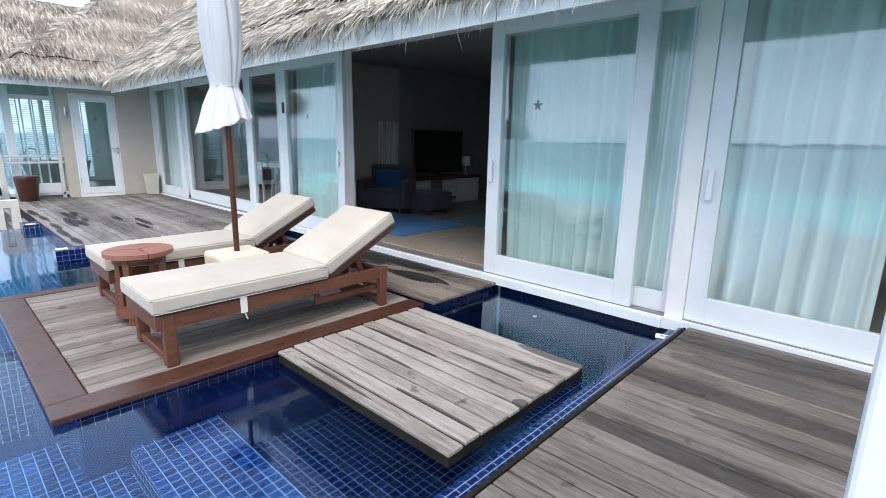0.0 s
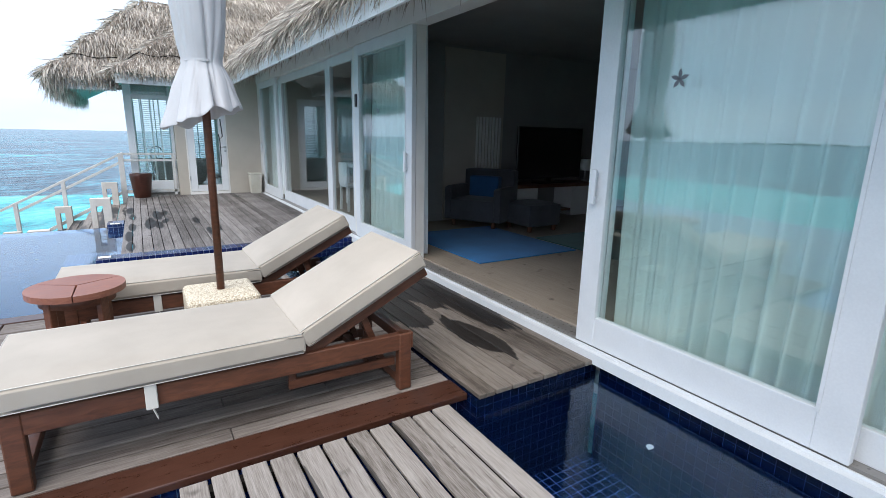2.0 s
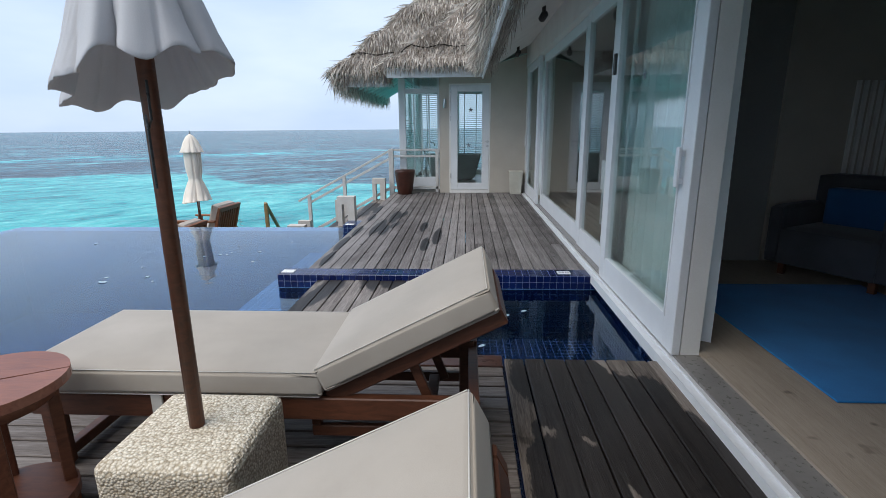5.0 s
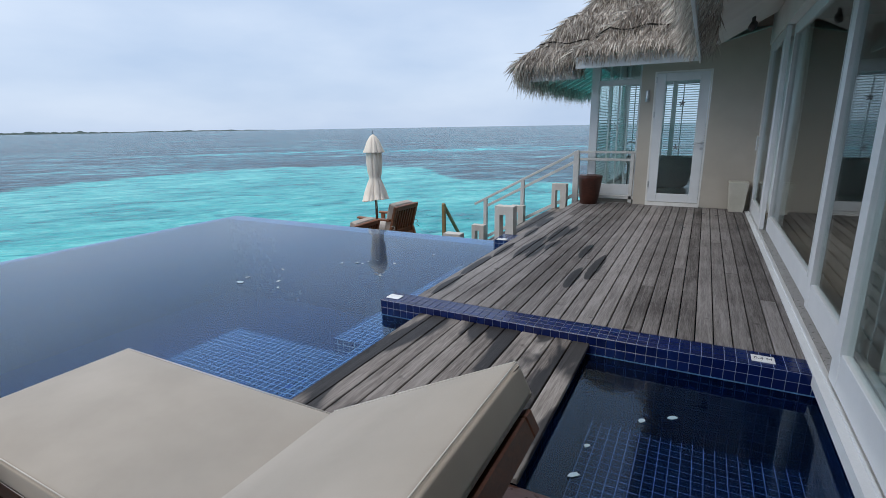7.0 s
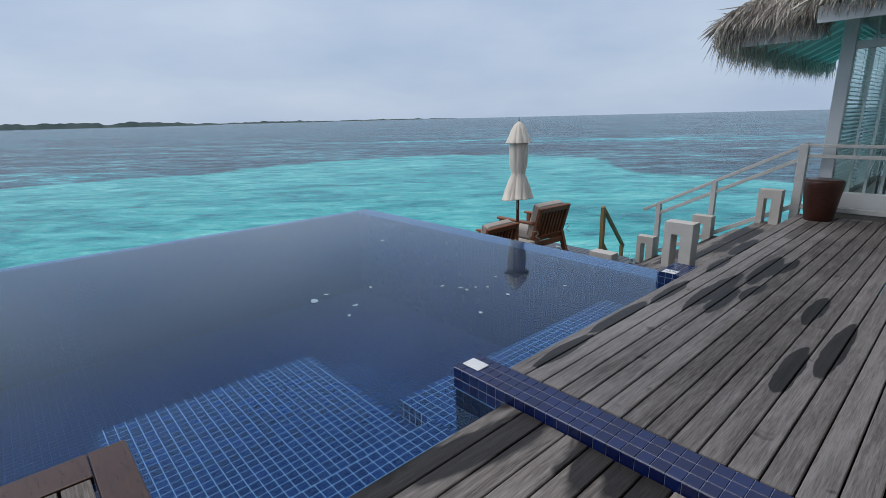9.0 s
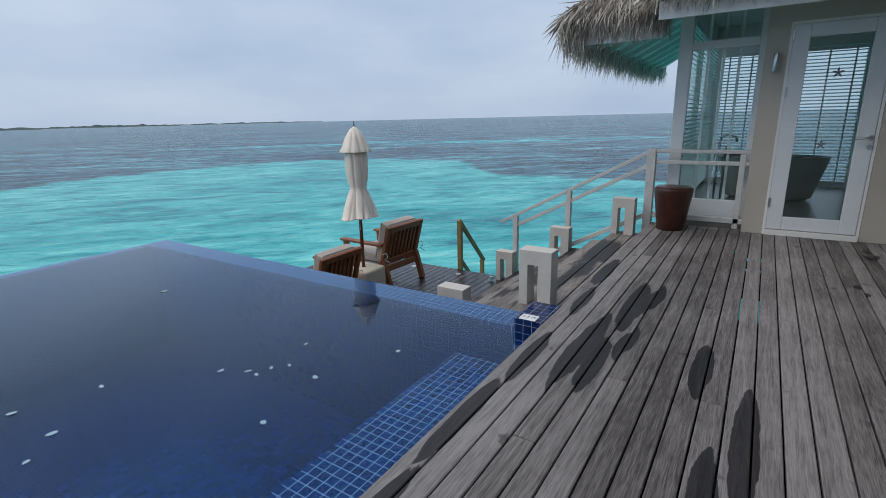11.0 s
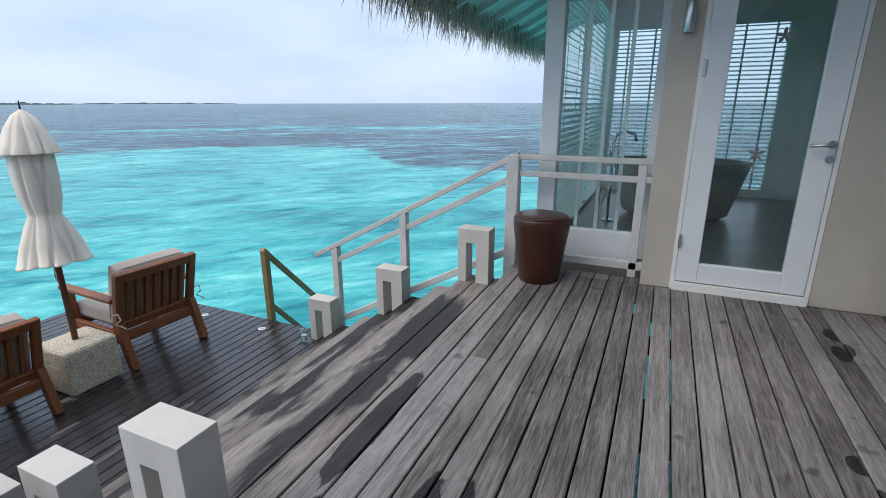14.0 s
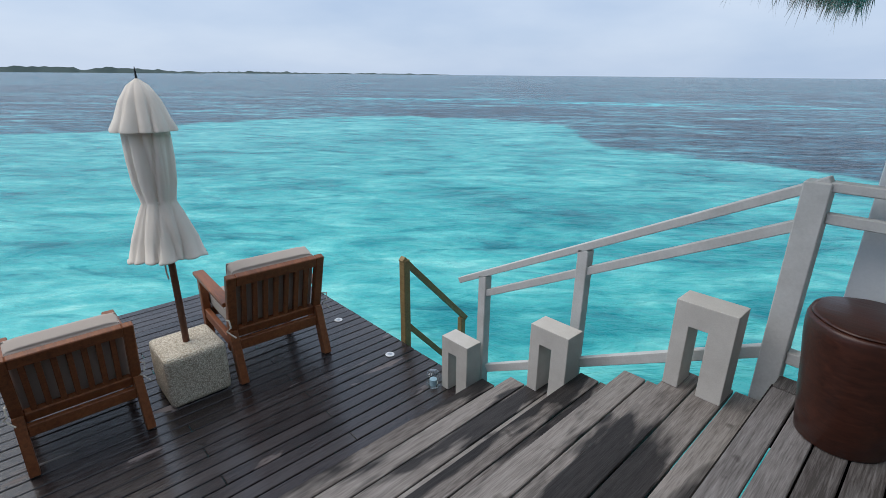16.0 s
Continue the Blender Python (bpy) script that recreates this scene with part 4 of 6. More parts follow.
part("door_frame", boxes((-0.42, -0.034, -0.058, -0.393, 0.06, 2.13), (0.393, -0.034, -0.058, 0.42, 0.06, 2.13), (-0.393, -0.034, 2.103, 0.393, 0.06, 2.13), (-0.41, -0.06, -0.06, 0.41, 0.06, -0.002)), M_WHITE_WARM, bdoor)
g = part("pane", box(-0.25, -0.018, 0.145, 0.25, -0.012, 1.975), M_GLASS_CLEAR, bdoor)
g.visible_shadow = False
lever = part("lever", tube([(0.365, -0.09, 0.99), (0.35, -0.095, 0.99), (0.24, -0.095, 0.985)], 0.011), M_METAL, bdoor, "brushed steel lever handle", True)
part("rose", lathe([(0.026, 0), (0.026, 0.012)], 16), M_METAL, lever).matrix_basis = pose(0.365, -0.04, 0.99, 90)
part("spindle", tube([(0.365, -0.04, 0.99), (0.365, -0.095, 0.99)], 0.009), M_METAL, lever)
put(part("keyhole", lathe([(0.024, 0), (0.024, 0.012)], 16), M_METAL, bdoor), 0.365, -0.04, 0.90, 90)
for z in (0.25, 1.4, 1.95):
    part("hinge", box(-0.4, -0.055, z, -0.38, -0.036, z + 0.1, 0.003), M_METAL, bdoor)
for zx in ((0.02, 1.62), (-0.02, 0.92)):
    s = new("star_sticker", bpy.data.objects["star_sticker"].data)
    s.parent = bdoor
    s.matrix_basis = pose(zx[0], -0.02, zx[1], 0, 0, 90)
    tagged(s, "grey star sticker on the glass")
wl_ = thing("wall_lamp", (2.31, BATH - 0.035, 1.72), "small brushed steel wall lamp by the bathroom door", "lamp")
part("backplate", box(-0.025, 0.02, 0.01, 0.025, 0.034, 0.17, 0.003), M_METAL, wl_)
part("shade", lathe([(0.03, 0), (0.032, 0.004), (0.032, 0.176), (0.03, 0.18)], 18), M_METAL, wl_, "", True)
# bathroom interior
structure("wall_bath_back", boxes((3.96, BATH, 0.03, 4.1, 17.1, 2.9), (1.33, 17.1, -0.2, 4.1, 17.2, 0.16), (1.33, 17.1, 2.3, 4.1, 17.2, 2.9), (1.33, 17.1, 0.16, 1.5, 17.2, 2.3), (3.5, 17.1, 0.16, 4.1, 17.2, 2.3), (2.45, 17.1, 0.16, 2.55, 17.2, 2.3),
                                  (1.33, 13.53, -0.2, 1.4, 17.1, 0.14), (1.33, 13.53, 2.42, 1.4, 17.1, 2.9), (1.33, 15.2, 0.14, 1.4, 15.3, 2.42), (1.33, 17.0, 0.14, 1.4, 17.1, 2.42)), M_WHITE_WARM, "white bathroom walls round the far windows", "wall")
structure("floor_bath", boxes((2.31, BATH + 0.15, 0.031, 3.955, 17.1, 0.05), (1.41, 13.55, 0.031, 2.309, 17.1, 0.05)), M_DARKFLOOR, "dark bathroom floor", "floor")


def blind(axis, a0, a1, c, z0, z1):
    """A white louvred blind: slats between two hanging tapes."""
    b = thing("window_blind", (0, 0, 0), "white slatted blind, lowered and half open", "blind", "bathroom blinds")
    n = int((z1 - z0) / 0.052)
    mid = (a0 + a1) / 2
    bm = bmesh.new()
    hw, hl = 0.021, (a1 - a0) / 2
    vs = [(-hl, -hw, -0.009), (hl, -hw, -0.009), (hl, hw, 0.009), (-hl, hw, 0.009)]
    lo = [bm.verts.new(v) for v in vs]
    up = [bm.verts.new((x, y, z + 0.003)) for x, y, z in vs]
    bm.faces.new(lo[::-1]), bm.faces.new(up)
    for i in range(4):
        bm.faces.new((lo[i], lo[(i + 1) % 4], up[(i + 1) % 4], up[i]))
    first = part("slat", bm, M_BLIND, b)
    for i in range(n):
        o = first if i == 0 else new("slat", first.data)
        o.parent = b
        z = z0 + (i + 0.5) * (z1 - z0) / n
        o.matrix_basis = pose(mid, c, z) if axis == "x" else pose(c, mid, z, 0, 0, 90)
    tapes = []
    for f in (0.15, 0.5, 0.85):
        q = a0 + f * (a1 - a0)
        tapes.append((q - 0.012, c - 0.024, z0, q + 0.012, c - 0.022, z1) if axis == "x" else (c - 0.026, q - 0.012, z0, c - 0.024, q + 0.012, z1))
    part("tape", boxes(*tapes), M_BLIND, b)
    part("head_rail", box(a0, c - 0.03, z1, a1, c + 0.03, z1 + 0.05) if axis == "x" else box(c - 0.03, a0, z1, c + 0.03, a1, z1 + 0.05), M_WHITE, b)


blind("x", 1.5, 2.45, 17.05, 0.17, 2.24)
blind("x", 2.55, 3.5, 17.05, 0.17, 2.24)
blind("y", 13.6, 15.18, 1.45, 0.15, 2.36)
blind("y", 15.32, 16.98, 1.45, 0.15, 2.36)
for a in ((1.365, 13.53, 0.14, 1.373, 15.2, 2.42), (1.365, 15.3, 0.14, 1.373, 17.0, 2.42)):
    g = structure("window_glass", box(*a), M_GLASS_CLEAR, "clear bathroom side window", "window")
    g.visible_shadow = False
tub = thing("bathtub", (2.42, 15.5, 0.05), "grey stone freestanding oval bathtub", "bathtub")
o = part("shell", lathe([(0.40, 0), (0.47, 0.05), (0.55, 0.4), (0.6, 0.62), (0.6, 0.635), (0.57, 0.635), (0.52, 0.4), (0.42, 0.12)], 36), M_TUB, tub, "", True)
o.matrix_basis = pose(0, 0, 0) @ Matrix.Diagonal((1.18, 0.62, 1, 1))
tap = thing("bath_tap", (1.76, 14.95, 0.05), "chrome floor-standing bath tap with hand shower", "tap")
part("riser", tube([(0, 0, 0), (0, 0, 0.85), (0.03, 0, 0.93), (0.1, 0, 0.96), (0.2, 0, 0.93), (0.22, 0, 0.86)], 0.016), M_METAL, tap, "", True)
part("riser", tube([(0.09, 0, 0), (0.09, 0, 0.8), (0.0, 0, 0.8)], 0.016), M_METAL, tap, "", True)
part("hose", tube([(0.09, -0.02, 0.7), (0.0, -0.05, 0.35), (-0.09, -0.05, 0.15), (-0.1, -0.02, 0.4), (-0.02, 0, 0.75)], 0.009), M_METAL, tap, "", True)
part("base_plate", lathe([(0.07, 0), (0.07, 0.015)], 16), M_METAL, tap)

# ---- roofs ----
def roof_z(x, y):
    """Height of the thatch over the plan; None where there is no roof."""
    best = None
    if x >= 2.93 and y <= 17.5:
        best = 2.42 + (x - 2.93) * 0.92
    if x >= 1.2 and y >= 12.35:
        z = 2.46 + min((y - 12.35) * 1.02, (x - 1.2) * 0.83, (19.4 - y), 2.55)
        best = z if best is None else max(best, z)
    if x >= 0.12 and y >= 12.64:
        a, b, c = (y - 12.64) * 1.05, (x - 0.12) * 1.05, 18.3 - y
        z = 2.36 + min(a, b, c, 1.8)
        best = z if best is None else max(best, z)
    if best is None:
        return None
    return min(best, 6.6 if y < 12.9 else 5.05)


bm = bmesh.new()
STEP = 0.11
grid = {}
nx, ny = int((9.5 - 0.02) / STEP) + 1, int((18.4 + 4.0) / STEP) + 1
for i in range(nx):
    for j in range(ny):
        x, y = 0.13 + i * STEP, -4.0 + j * STEP
        z = roof_z(x, y)
        if z is None or y > 18.2:
            continue
        q = Vector((x, y, z))
        tier = 0.045 * math.sin((z - 2.3) * 2 * math.pi / 0.62)
        z += tier + 0.05 * noise.noise(q * 1.3) + 0.028 * noise.noise(q * 5.0)
        grid[i, j] = bm.verts.new((x + 0.03 * noise.noise(q * 2 + Vector((9, 0, 0))), y + 0.03 * noise.noise(q * 2 + Vector((0, 9, 0))), z))
for (i, j) in list(grid):
    c = [grid.get(k) for k in ((i, j), (i + 1, j), (i + 1, j + 1), (i, j + 1))]
    if all(c):
        bm.faces.new(c)
bnd = [e for e in bm.edges if len(e.link_faces) == 1]
r_ = bmesh.ops.extrude_edge_only(bm, edges=bnd)
for v in (v for v in r_["geom"] if isinstance(v, bmesh.types.BMVert)):
    v.co.z -= 0.09
    v.co.x += 0.04
roof = structure("roof", bm, M_THATCH, "weathered grey-brown palm thatch roof with ragged eaves", "roof")
for f in roof.data.polygons:
    f.use_smooth = True


def rope(name, pts, label):
    ps = []
    for i, (x, y) in enumerate(pts):
        z = roof_z(x, y) or 2.5
        ps.append((x, y, z + 0.045 * math.sin((z - 2.3) * 2 * math.pi / 0.62) + 0.06 + 0.015 * math.sin(i * 1.1)))
    o = part(name, tube(ps, 0.012, 6), M_DARKBEAM, roof, label)
    return o


rope("binding", [(1.5 + 0.1 * i, 12.70 + 0.015 * math.sin(i * 0.9)) for i in range(17)], "dark cord binding the thatch")
rope("binding", [(0.52 + 0.1 * i, 13.0 + 0.015 * math.sin(i * 0.9)) for i in range(9)], "dark cord binding the thatch")
rope("binding", [(0.48 + 0.015 * math.sin(i * 0.9), 13.0 + 0.12 * i) for i in range(36)], "dark cord binding the thatch")
rope("binding", [(3.28 + 0.015 * math.sin(i * 0.9), -1.0 + 0.12 * i) for i in range(112)], "dark cord binding the thatch")


def straw(name, rows, parent, seed, label):
    """Loose straw: thin tapered blades from (root, direction, length, width)."""
    verts, faces = [], []
    rnd = random.Random(seed)
    for p, d, ln, w in rows:
        s = Vector((rnd.uniform(-1, 1), rnd.uniform(-1, 1), rnd.uniform(-0.3, 0.3))).cross(d).normalized() * w
        mid = p + d * ln * 0.55 + Vector((0, 0, -0.03 * ln)) + s * rnd.uniform(-1.5, 1.5)
        tip = p + d * ln + Vector((0, 0, -0.2 * ln * rnd.random()))
        k = len(verts)
        verts += [p - s, p + s, mid + s * 0.8, mid - s * 0.8, tip]
        faces += [(k, k + 1, k + 2, k + 3), (k + 3, k + 2, k + 4)]
    me = bpy.data.meshes.new(name)
    me.from_pydata([tuple(v) for v in verts], [], faces)
    me.materials.append(M_STRAW)
    ob = new(name, me)
    ob.parent = parent
    return tagged(ob, label, "", "", "stuff")


rnd = random.Random(11)
rows = []
while len(rows) < 88000:
    if rnd.random() < 0.5:
        x, y = rnd.uniform(2.95, 6.2) if rnd.random() < 0.6 else rnd.uniform(2.95, 4.2), rnd.uniform(-1.5, 14.5)
    else:
        x, y = rnd.uniform(0.05, 4.5), rnd.uniform(12.3, 17.5)
    z = roof_z(x, y)
    if z is None or z > 6.3:
        continue
    e = 0.06
    zx, zy = roof_z(x + e, y), roof_z(x, y + e)
    if zx is None or zy is None:
        continue
    g = Vector(((zx - z) / e, (zy - z) / e, 0))
    if g.length < 0.2:
        g = Vector((-0.4, -0.4, 0))
    d = Vector((-g.x, -g.y, -g.length_squared)).normalized()
    nrm = Vector((-g.x, -g.y, 1)).normalized()
    d = (d + Vector((rnd.gauss(0, 0.16), rnd.gauss(0, 0.16), rnd.gauss(0, 0.1))) + nrm * rnd.uniform(0.02, 0.22)).normalized()
    rows.append((Vector((x, y, z + 0.045 * math.sin((z - 2.3) * 2 * math.pi / 0.62) + rnd.uniform(0.0, 0.03))), d, rnd.uniform(0.12, 0.34), rnd.uniform(0.005, 0.012)))
straw("straw_cover", rows, roof, 1, "loose straw ends over the thatch")


def fringe(a, b, out, n, seed, drop=(0.12, 0.36), flare=0.8):
    rnd = random.Random(seed)
    a, b, out = Vector(a), Vector(b), Vector(out)
    rows = []
    for _ in range(n):
        p = a.lerp(b, rnd.random()) + out * rnd.uniform(-0.3, 0.05) + Vector((0, 0, rnd.uniform(-0.14, 0.08)))
        d = (Vector((0, 0, -1)) + out * rnd.uniform(-0.1, flare) + Vector((rnd.gauss(0, 0.2), rnd.gauss(0, 0.2), 0))).normalized()
        rows.append((p, d, rnd.uniform(*drop) * (1.35 if rnd.random() < 0.06 else 1), rnd.uniform(0.003, 0.007)))
    return rows


rows = fringe((2.95, -4, 2.47), (2.95, 12.4, 2.47), (-1, 0, 0), 8000, 2, (0.06, 0.2))
rows += fringe((1.2, 12.38, 2.5), (3.0, 12.38, 2.5), (0, -1, 0), 2000, 3, (0.04, 0.13))
rows += fringe((0.14, 12.66, 2.36), (1.3, 12.66, 2.36), (0, -1, 0), 1300, 4, (0.06, 0.2), 0.3)
rows += fringe((0.14, 12.66, 2.30), (0.14, 18.2, 2.30), (-1, 0, 0), 4200, 5, (0.1, 0.34), 0.25)
straw("straw_fringe", rows, roof, 6, "ragged straw fringe along the eaves")

bm = bmesh.new()
for x0, z0, x1, z1 in ((3.07, 2.34, 3.94, 2.82),):
    vs = [bm.verts.new(v) for v in ((x0, -4, z0), (x1, -4, z1), (x1, 12.5, z1), (x0, 12.5, z0), (x0, -4, z0 + 0.03), (x1, -4, z1 + 0.03), (x1, 12.5, z1 + 0.03), (x0, 12.5, z0 + 0.03))]
    for q in ((0, 1, 2, 3), (7, 6, 5, 4), (0, 4, 5, 1), (1, 5, 6, 2), (2, 6, 7, 3), (3, 7, 4, 0)):
        bm.faces.new([vs[i] for i in q])
structure("ceiling_eave", bm, M_WHITE_WARM, "white boarded soffit under the main eave", "soffit")
structure("trim_fascia", boxes((3.04, -4, 2.21, 3.066, 12.45, 2.40), (1.25, 12.45, 2.25, 3.066, 12.48, 2.42), (0.3, 12.78, 2.12, 1.249, 12.8, 2.36), (0.28, 12.8, 2.12, 0.3, 18, 2.3)), M_WHITE, "white fascia boards under the thatch", "fascia")
bm = bmesh.new()
def slab4(bm, pts, t=0.02):
    lo = [bm.verts.new(p) for p in pts]
    up = [bm.verts.new((p[0], p[1], p[2] + t)) for p in pts]
    bm.faces.new(lo), bm.faces.new(up[::-1])
    for i in range(4):
        bm.faces.new((lo[i], up[i], up[(i + 1) % 4], lo[(i + 1) % 4]))
slab4(bm, ((0.3, 12.8, 2.14), (1.33, 13.4, 2.70), (1.33, 17.6, 2.70), (0.3, 18, 2.14)))
slab4(bm, ((0.3, 12.8, 2.142), (1.25, 12.8, 2.142), (1.33, 13.4, 2.702), (1.32, 13.4, 2.702)))
slab4(bm, ((1.26, 12.485, 2.4), (3.04, 12.485, 2.4), (3.94, 13.12, 2.72), (1.33, 13.12, 2.72)))
slab4(bm, ((1.335, 13.12, 2.752), (2.3, 13.12, 2.752), (2.3, 13.5, 2.752), (1.335, 13.5, 2.752)))
structure("ceiling_bath_eave", bm, M_SOFFIT, "boarded soffit under the bathroom eaves, coloured mint by painted-in lagoon light", "soffit")
raf = thing("rafters", (0, 0, 0), "rafters under the side eave, coloured mint by painted-in lagoon light", "rafter", "", "structure")
for i in range(10):
    y = 13.0 + 0.5 * i
    part("rafter", bars(((0.3, y - 0.12, 2.105), (1.32, y, 2.665), 0.05, 0.06)), M_SOFFIT, raf)
structure("ceiling_rooms", boxes((4.1, -4, 2.75, 10.2, 13.1, 2.8)), M_ROOMWALL, "plain flat room ceiling", "ceiling")
structure("ceiling_bath", boxes((1.4, 13.5, 2.75, 3.96, 17.1, 2.8), (2.3, 13.26, 2.752, 3.955, 13.5, 2.8)), M_WHITE_WARM, "white bathroom ceiling", "ceiling")
structure("wall_rooms", boxes((10.1, -4, 0.03, 10.2, 13.1, 2.75), (4.1, -4.1, 0.03, 10.2, -4, 2.75), (4.3, 7.55, 0.03, 10.1, 7.65, 2.75), (4.3, 1.05, 0.03, 10.1, 1.15, 2.75), (4.1, 13.0, 0.03, 10.1, 13.1, 2.75)), M_ROOMWALL, "taupe painted room walls", "wall")
structure("roof_back", boxes((9.5, -4, 2.8, 9.6, 18, 6.5), (2.95, -4.1, 2.5, 9.6, -4.02, 6.5), (3.96, 17.2, -2, 10.2, 17.3, 6.0)), M_THATCH, "plain thatch closing the roof behind", "roof")
structure("wall_end", box(1.2, -0.5, 0.0, 1.5, -0.055, 2.6, 0.012, 2), M_WHITE, "white painted corner post by the terrace", "post")

# ---- loungers ----
def piping(parent, pts, r=0.002):
    return part("piping", tube(pts, r, 6), M_PIPING, parent, "white piping", True)


def sun_lounger(at):
    """Teak lounger with raised back; origin at the foot end, near corner, on the deck."""
    s = thing("sun_lounger", at, "brown teak sun lounger with raised back and cream cushions", "sun lounger", "sun loungers on the island")
    W, top = 0.68, 0.36
    for y in (0.035, W - 0.035 - 0.045):
        part("side_rail", box(0.02, y, top - 0.11, 1.88, y + 0.045, top - 0.012, 0.005), M_TEAK, s)
    part("foot_rail", box(0.02, 0.08, top - 0.11, 0.065, W - 0.08, top - 0.012, 0.005), M_TEAK, s)
    part("head_rail", box(1.835, 0.08, top - 0.11, 1.88, W - 0.08, top - 0.04, 0.005), M_TEAK, s)
    for x in (0.06, 1.79):
        for y in (0.03, W - 0.09):
            part("leg", box(x, y, 0.0, x + 0.075, y + 0.06, top - 0.012, 0.006), M_TEAK, s)
        part("skid", box(x + 0.012, 0.09, 0.02, x + 0.06, W - 0.09, 0.07, 0.004), M_TEAK, s)
    for y in (0.09, W - 0.12):
        part("stretcher", box(1.18, y, 0.14, 1.79, y + 0.03, 0.19, 0.004), M_TEAK, s)
        part("stretcher_post", box(1.18, y, 0.19, 1.22, y + 0.03, top - 0.018, 0.004), M_TEAK, s)
    part("cross_bar", box(1.64, 0.12, 0.145, 1.69, W - 0.12, 0.185, 0.004), M_TEAK, s)
    for i in range(9):
        part("slat", box(0.08 + i * 0.132, 0.08, top - 0.04, 0.17 + i * 0.132, W - 0.08, top - 0.018, 0.003), M_TEAK, s)
    ang = 27.0
    back = new("backrest")
    back.parent = s
    back.matrix_basis = pose(1.26, 0, top - 0.03, 0, -ang, 0)
    for y in (0.06, W - 0.105):
        part("back_rail", box(0, y, -0.03, 0.80, y + 0.045, 0.035, 0.005), M_TEAK, back)
    part("back_rail", box(0.76, 0.105, -0.03, 0.80, W - 0.105, 0.035, 0.005), M_TEAK, back)
    for i in range(6):
        part("back_slat", box(0.04 + 0.12 * i, 0.105, 0.005, 0.125 + 0.12 * i, W - 0.105, 0.03, 0.003), M_TEAK, back)
    for y in (0.12, W - 0.15):
        part("prop", bars(((1.72, y + 0.012, 0.17), (1.6, y + 0.012, top + 0.12), 0.028, 0.04), bevel=0.003), M_TEAK, s)
    c = part("seat_cushion", pillow(0.0, 0.01, top, 1.258, W - 0.01, top + 0.115, 0.012), M_CUSHION, s, "cream canvas seat cushion", True)
    piping(c, [(0.010, 0.014, top + 0.110), (1.25, 0.014, top + 0.110)])
    piping(c, [(0.010, W - 0.014, top + 0.110), (1.25, W - 0.014, top + 0.110)])
    piping(c, [(0.008, 0.014, top + 0.110), (0.008, W - 0.014, top + 0.110)])
    piping(c, [(0.012, 0.014, top + 0.006), (1.246, 0.014, top + 0.006)])
    b = part("back_cushion", pillow(0.035, 0.01, 0.04, 0.80, W - 0.01, 0.155, 0.014), M_CUSHION, back, "cream canvas back cushion", True)
    for y in (0.014, W - 0.014):
        part("back_piping", tube([(0.045, y, 0.150), (0.4, y, 0.151), (0.79, y, 0.150)], 0.0022, 6), M_PIPING, back, "white piping", True)
    part("back_piping", tube([(0.792, 0.012, 0.148), (0.792, W - 0.012, 0.148)], 0.0022, 6), M_PIPING, back, "white piping", True)
    for y in (0.021, W - 0.033):
        strap = part("strap", box(0.55, y, top - 0.115, 0.598, y + 0.012, top + 0.02, 0.003), M_PIPING, s, "white cushion strap")
        part("strap_tail", bars(((0.575, y + 0.006, top - 0.11), (0.592, y + 0.006, top - 0.165), 0.026, 0.004), bevel=0.001), M_PIPING, strap)
    part("wheel", lathe([(0.06, -0.018), (0.065, -0.01), (0.065, 0.01), (0.06, 0.018)], 20), M_PIPING, s, "white plastic wheel").matrix_basis = pose(0.62, 0.5, 0.17, 90)
    return s


lounger = sun_lounger((0.86, 3.13, -0.076))
copy_thing(lounger, pose(0.93, 4.50, -0.076))

# ---- round side table ----
tb = thing("side_table", (1.11, 4.24, -0.076), "round reddish teak side table on four legs", "table")
for k in range(3):
    bm = bmesh.new()
    n = 14
    a0, a1 = radians(30 + 120 * k) + 0.012, radians(150 + 120 * k) - 0.012
    ring = [(0.24 * math.cos(a0 + (a1 - a0) * i / n), 0.24 * math.sin(a0 + (a1 - a0) * i / n)) for i in range(n + 1)]
    mid = ((a0 + a1) / 2)
    pts = [(0.006 * math.cos(mid), 0.006 * math.sin(mid))] + ring
    lo = [bm.verts.new((x, y, 0.53)) for x, y in pts]
    up = [bm.verts.new((x, y, 0.565)) for x, y in pts]
    bm.faces.new(lo[::-1]), bm.faces.new(up)
    for i in range(len(pts)):
        bm.faces.new((lo[i], lo[(i + 1) % len(pts)], up[(i + 1) % len(pts)], up[i]))
    part("tabletop", bm, M_TABLE, tb)
part("apron", lathe([(0.17, 0.47), (0.185, 0.475), (0.185, 0.528), (0.17, 0.53)], 32), M_TEAK_DARK, tb, "", True)
for k in range(4):
    a = radians(45 + 90 * k)
    put(part("leg", box(-0.02, -0.024, 0.0, 0.02, 0.024, 0.53, 0.004), M_TEAK_DARK, tb), 0.17 * math.cos(a), 0.17 * math.sin(a), 0, 0, 0, 45 + 90 * k)
part("foot_ring", lathe([(0.13, 0.06), (0.20, 0.06), (0.20, 0.1), (0.13, 0.1)], 28), M_TEAK_DARK, tb)


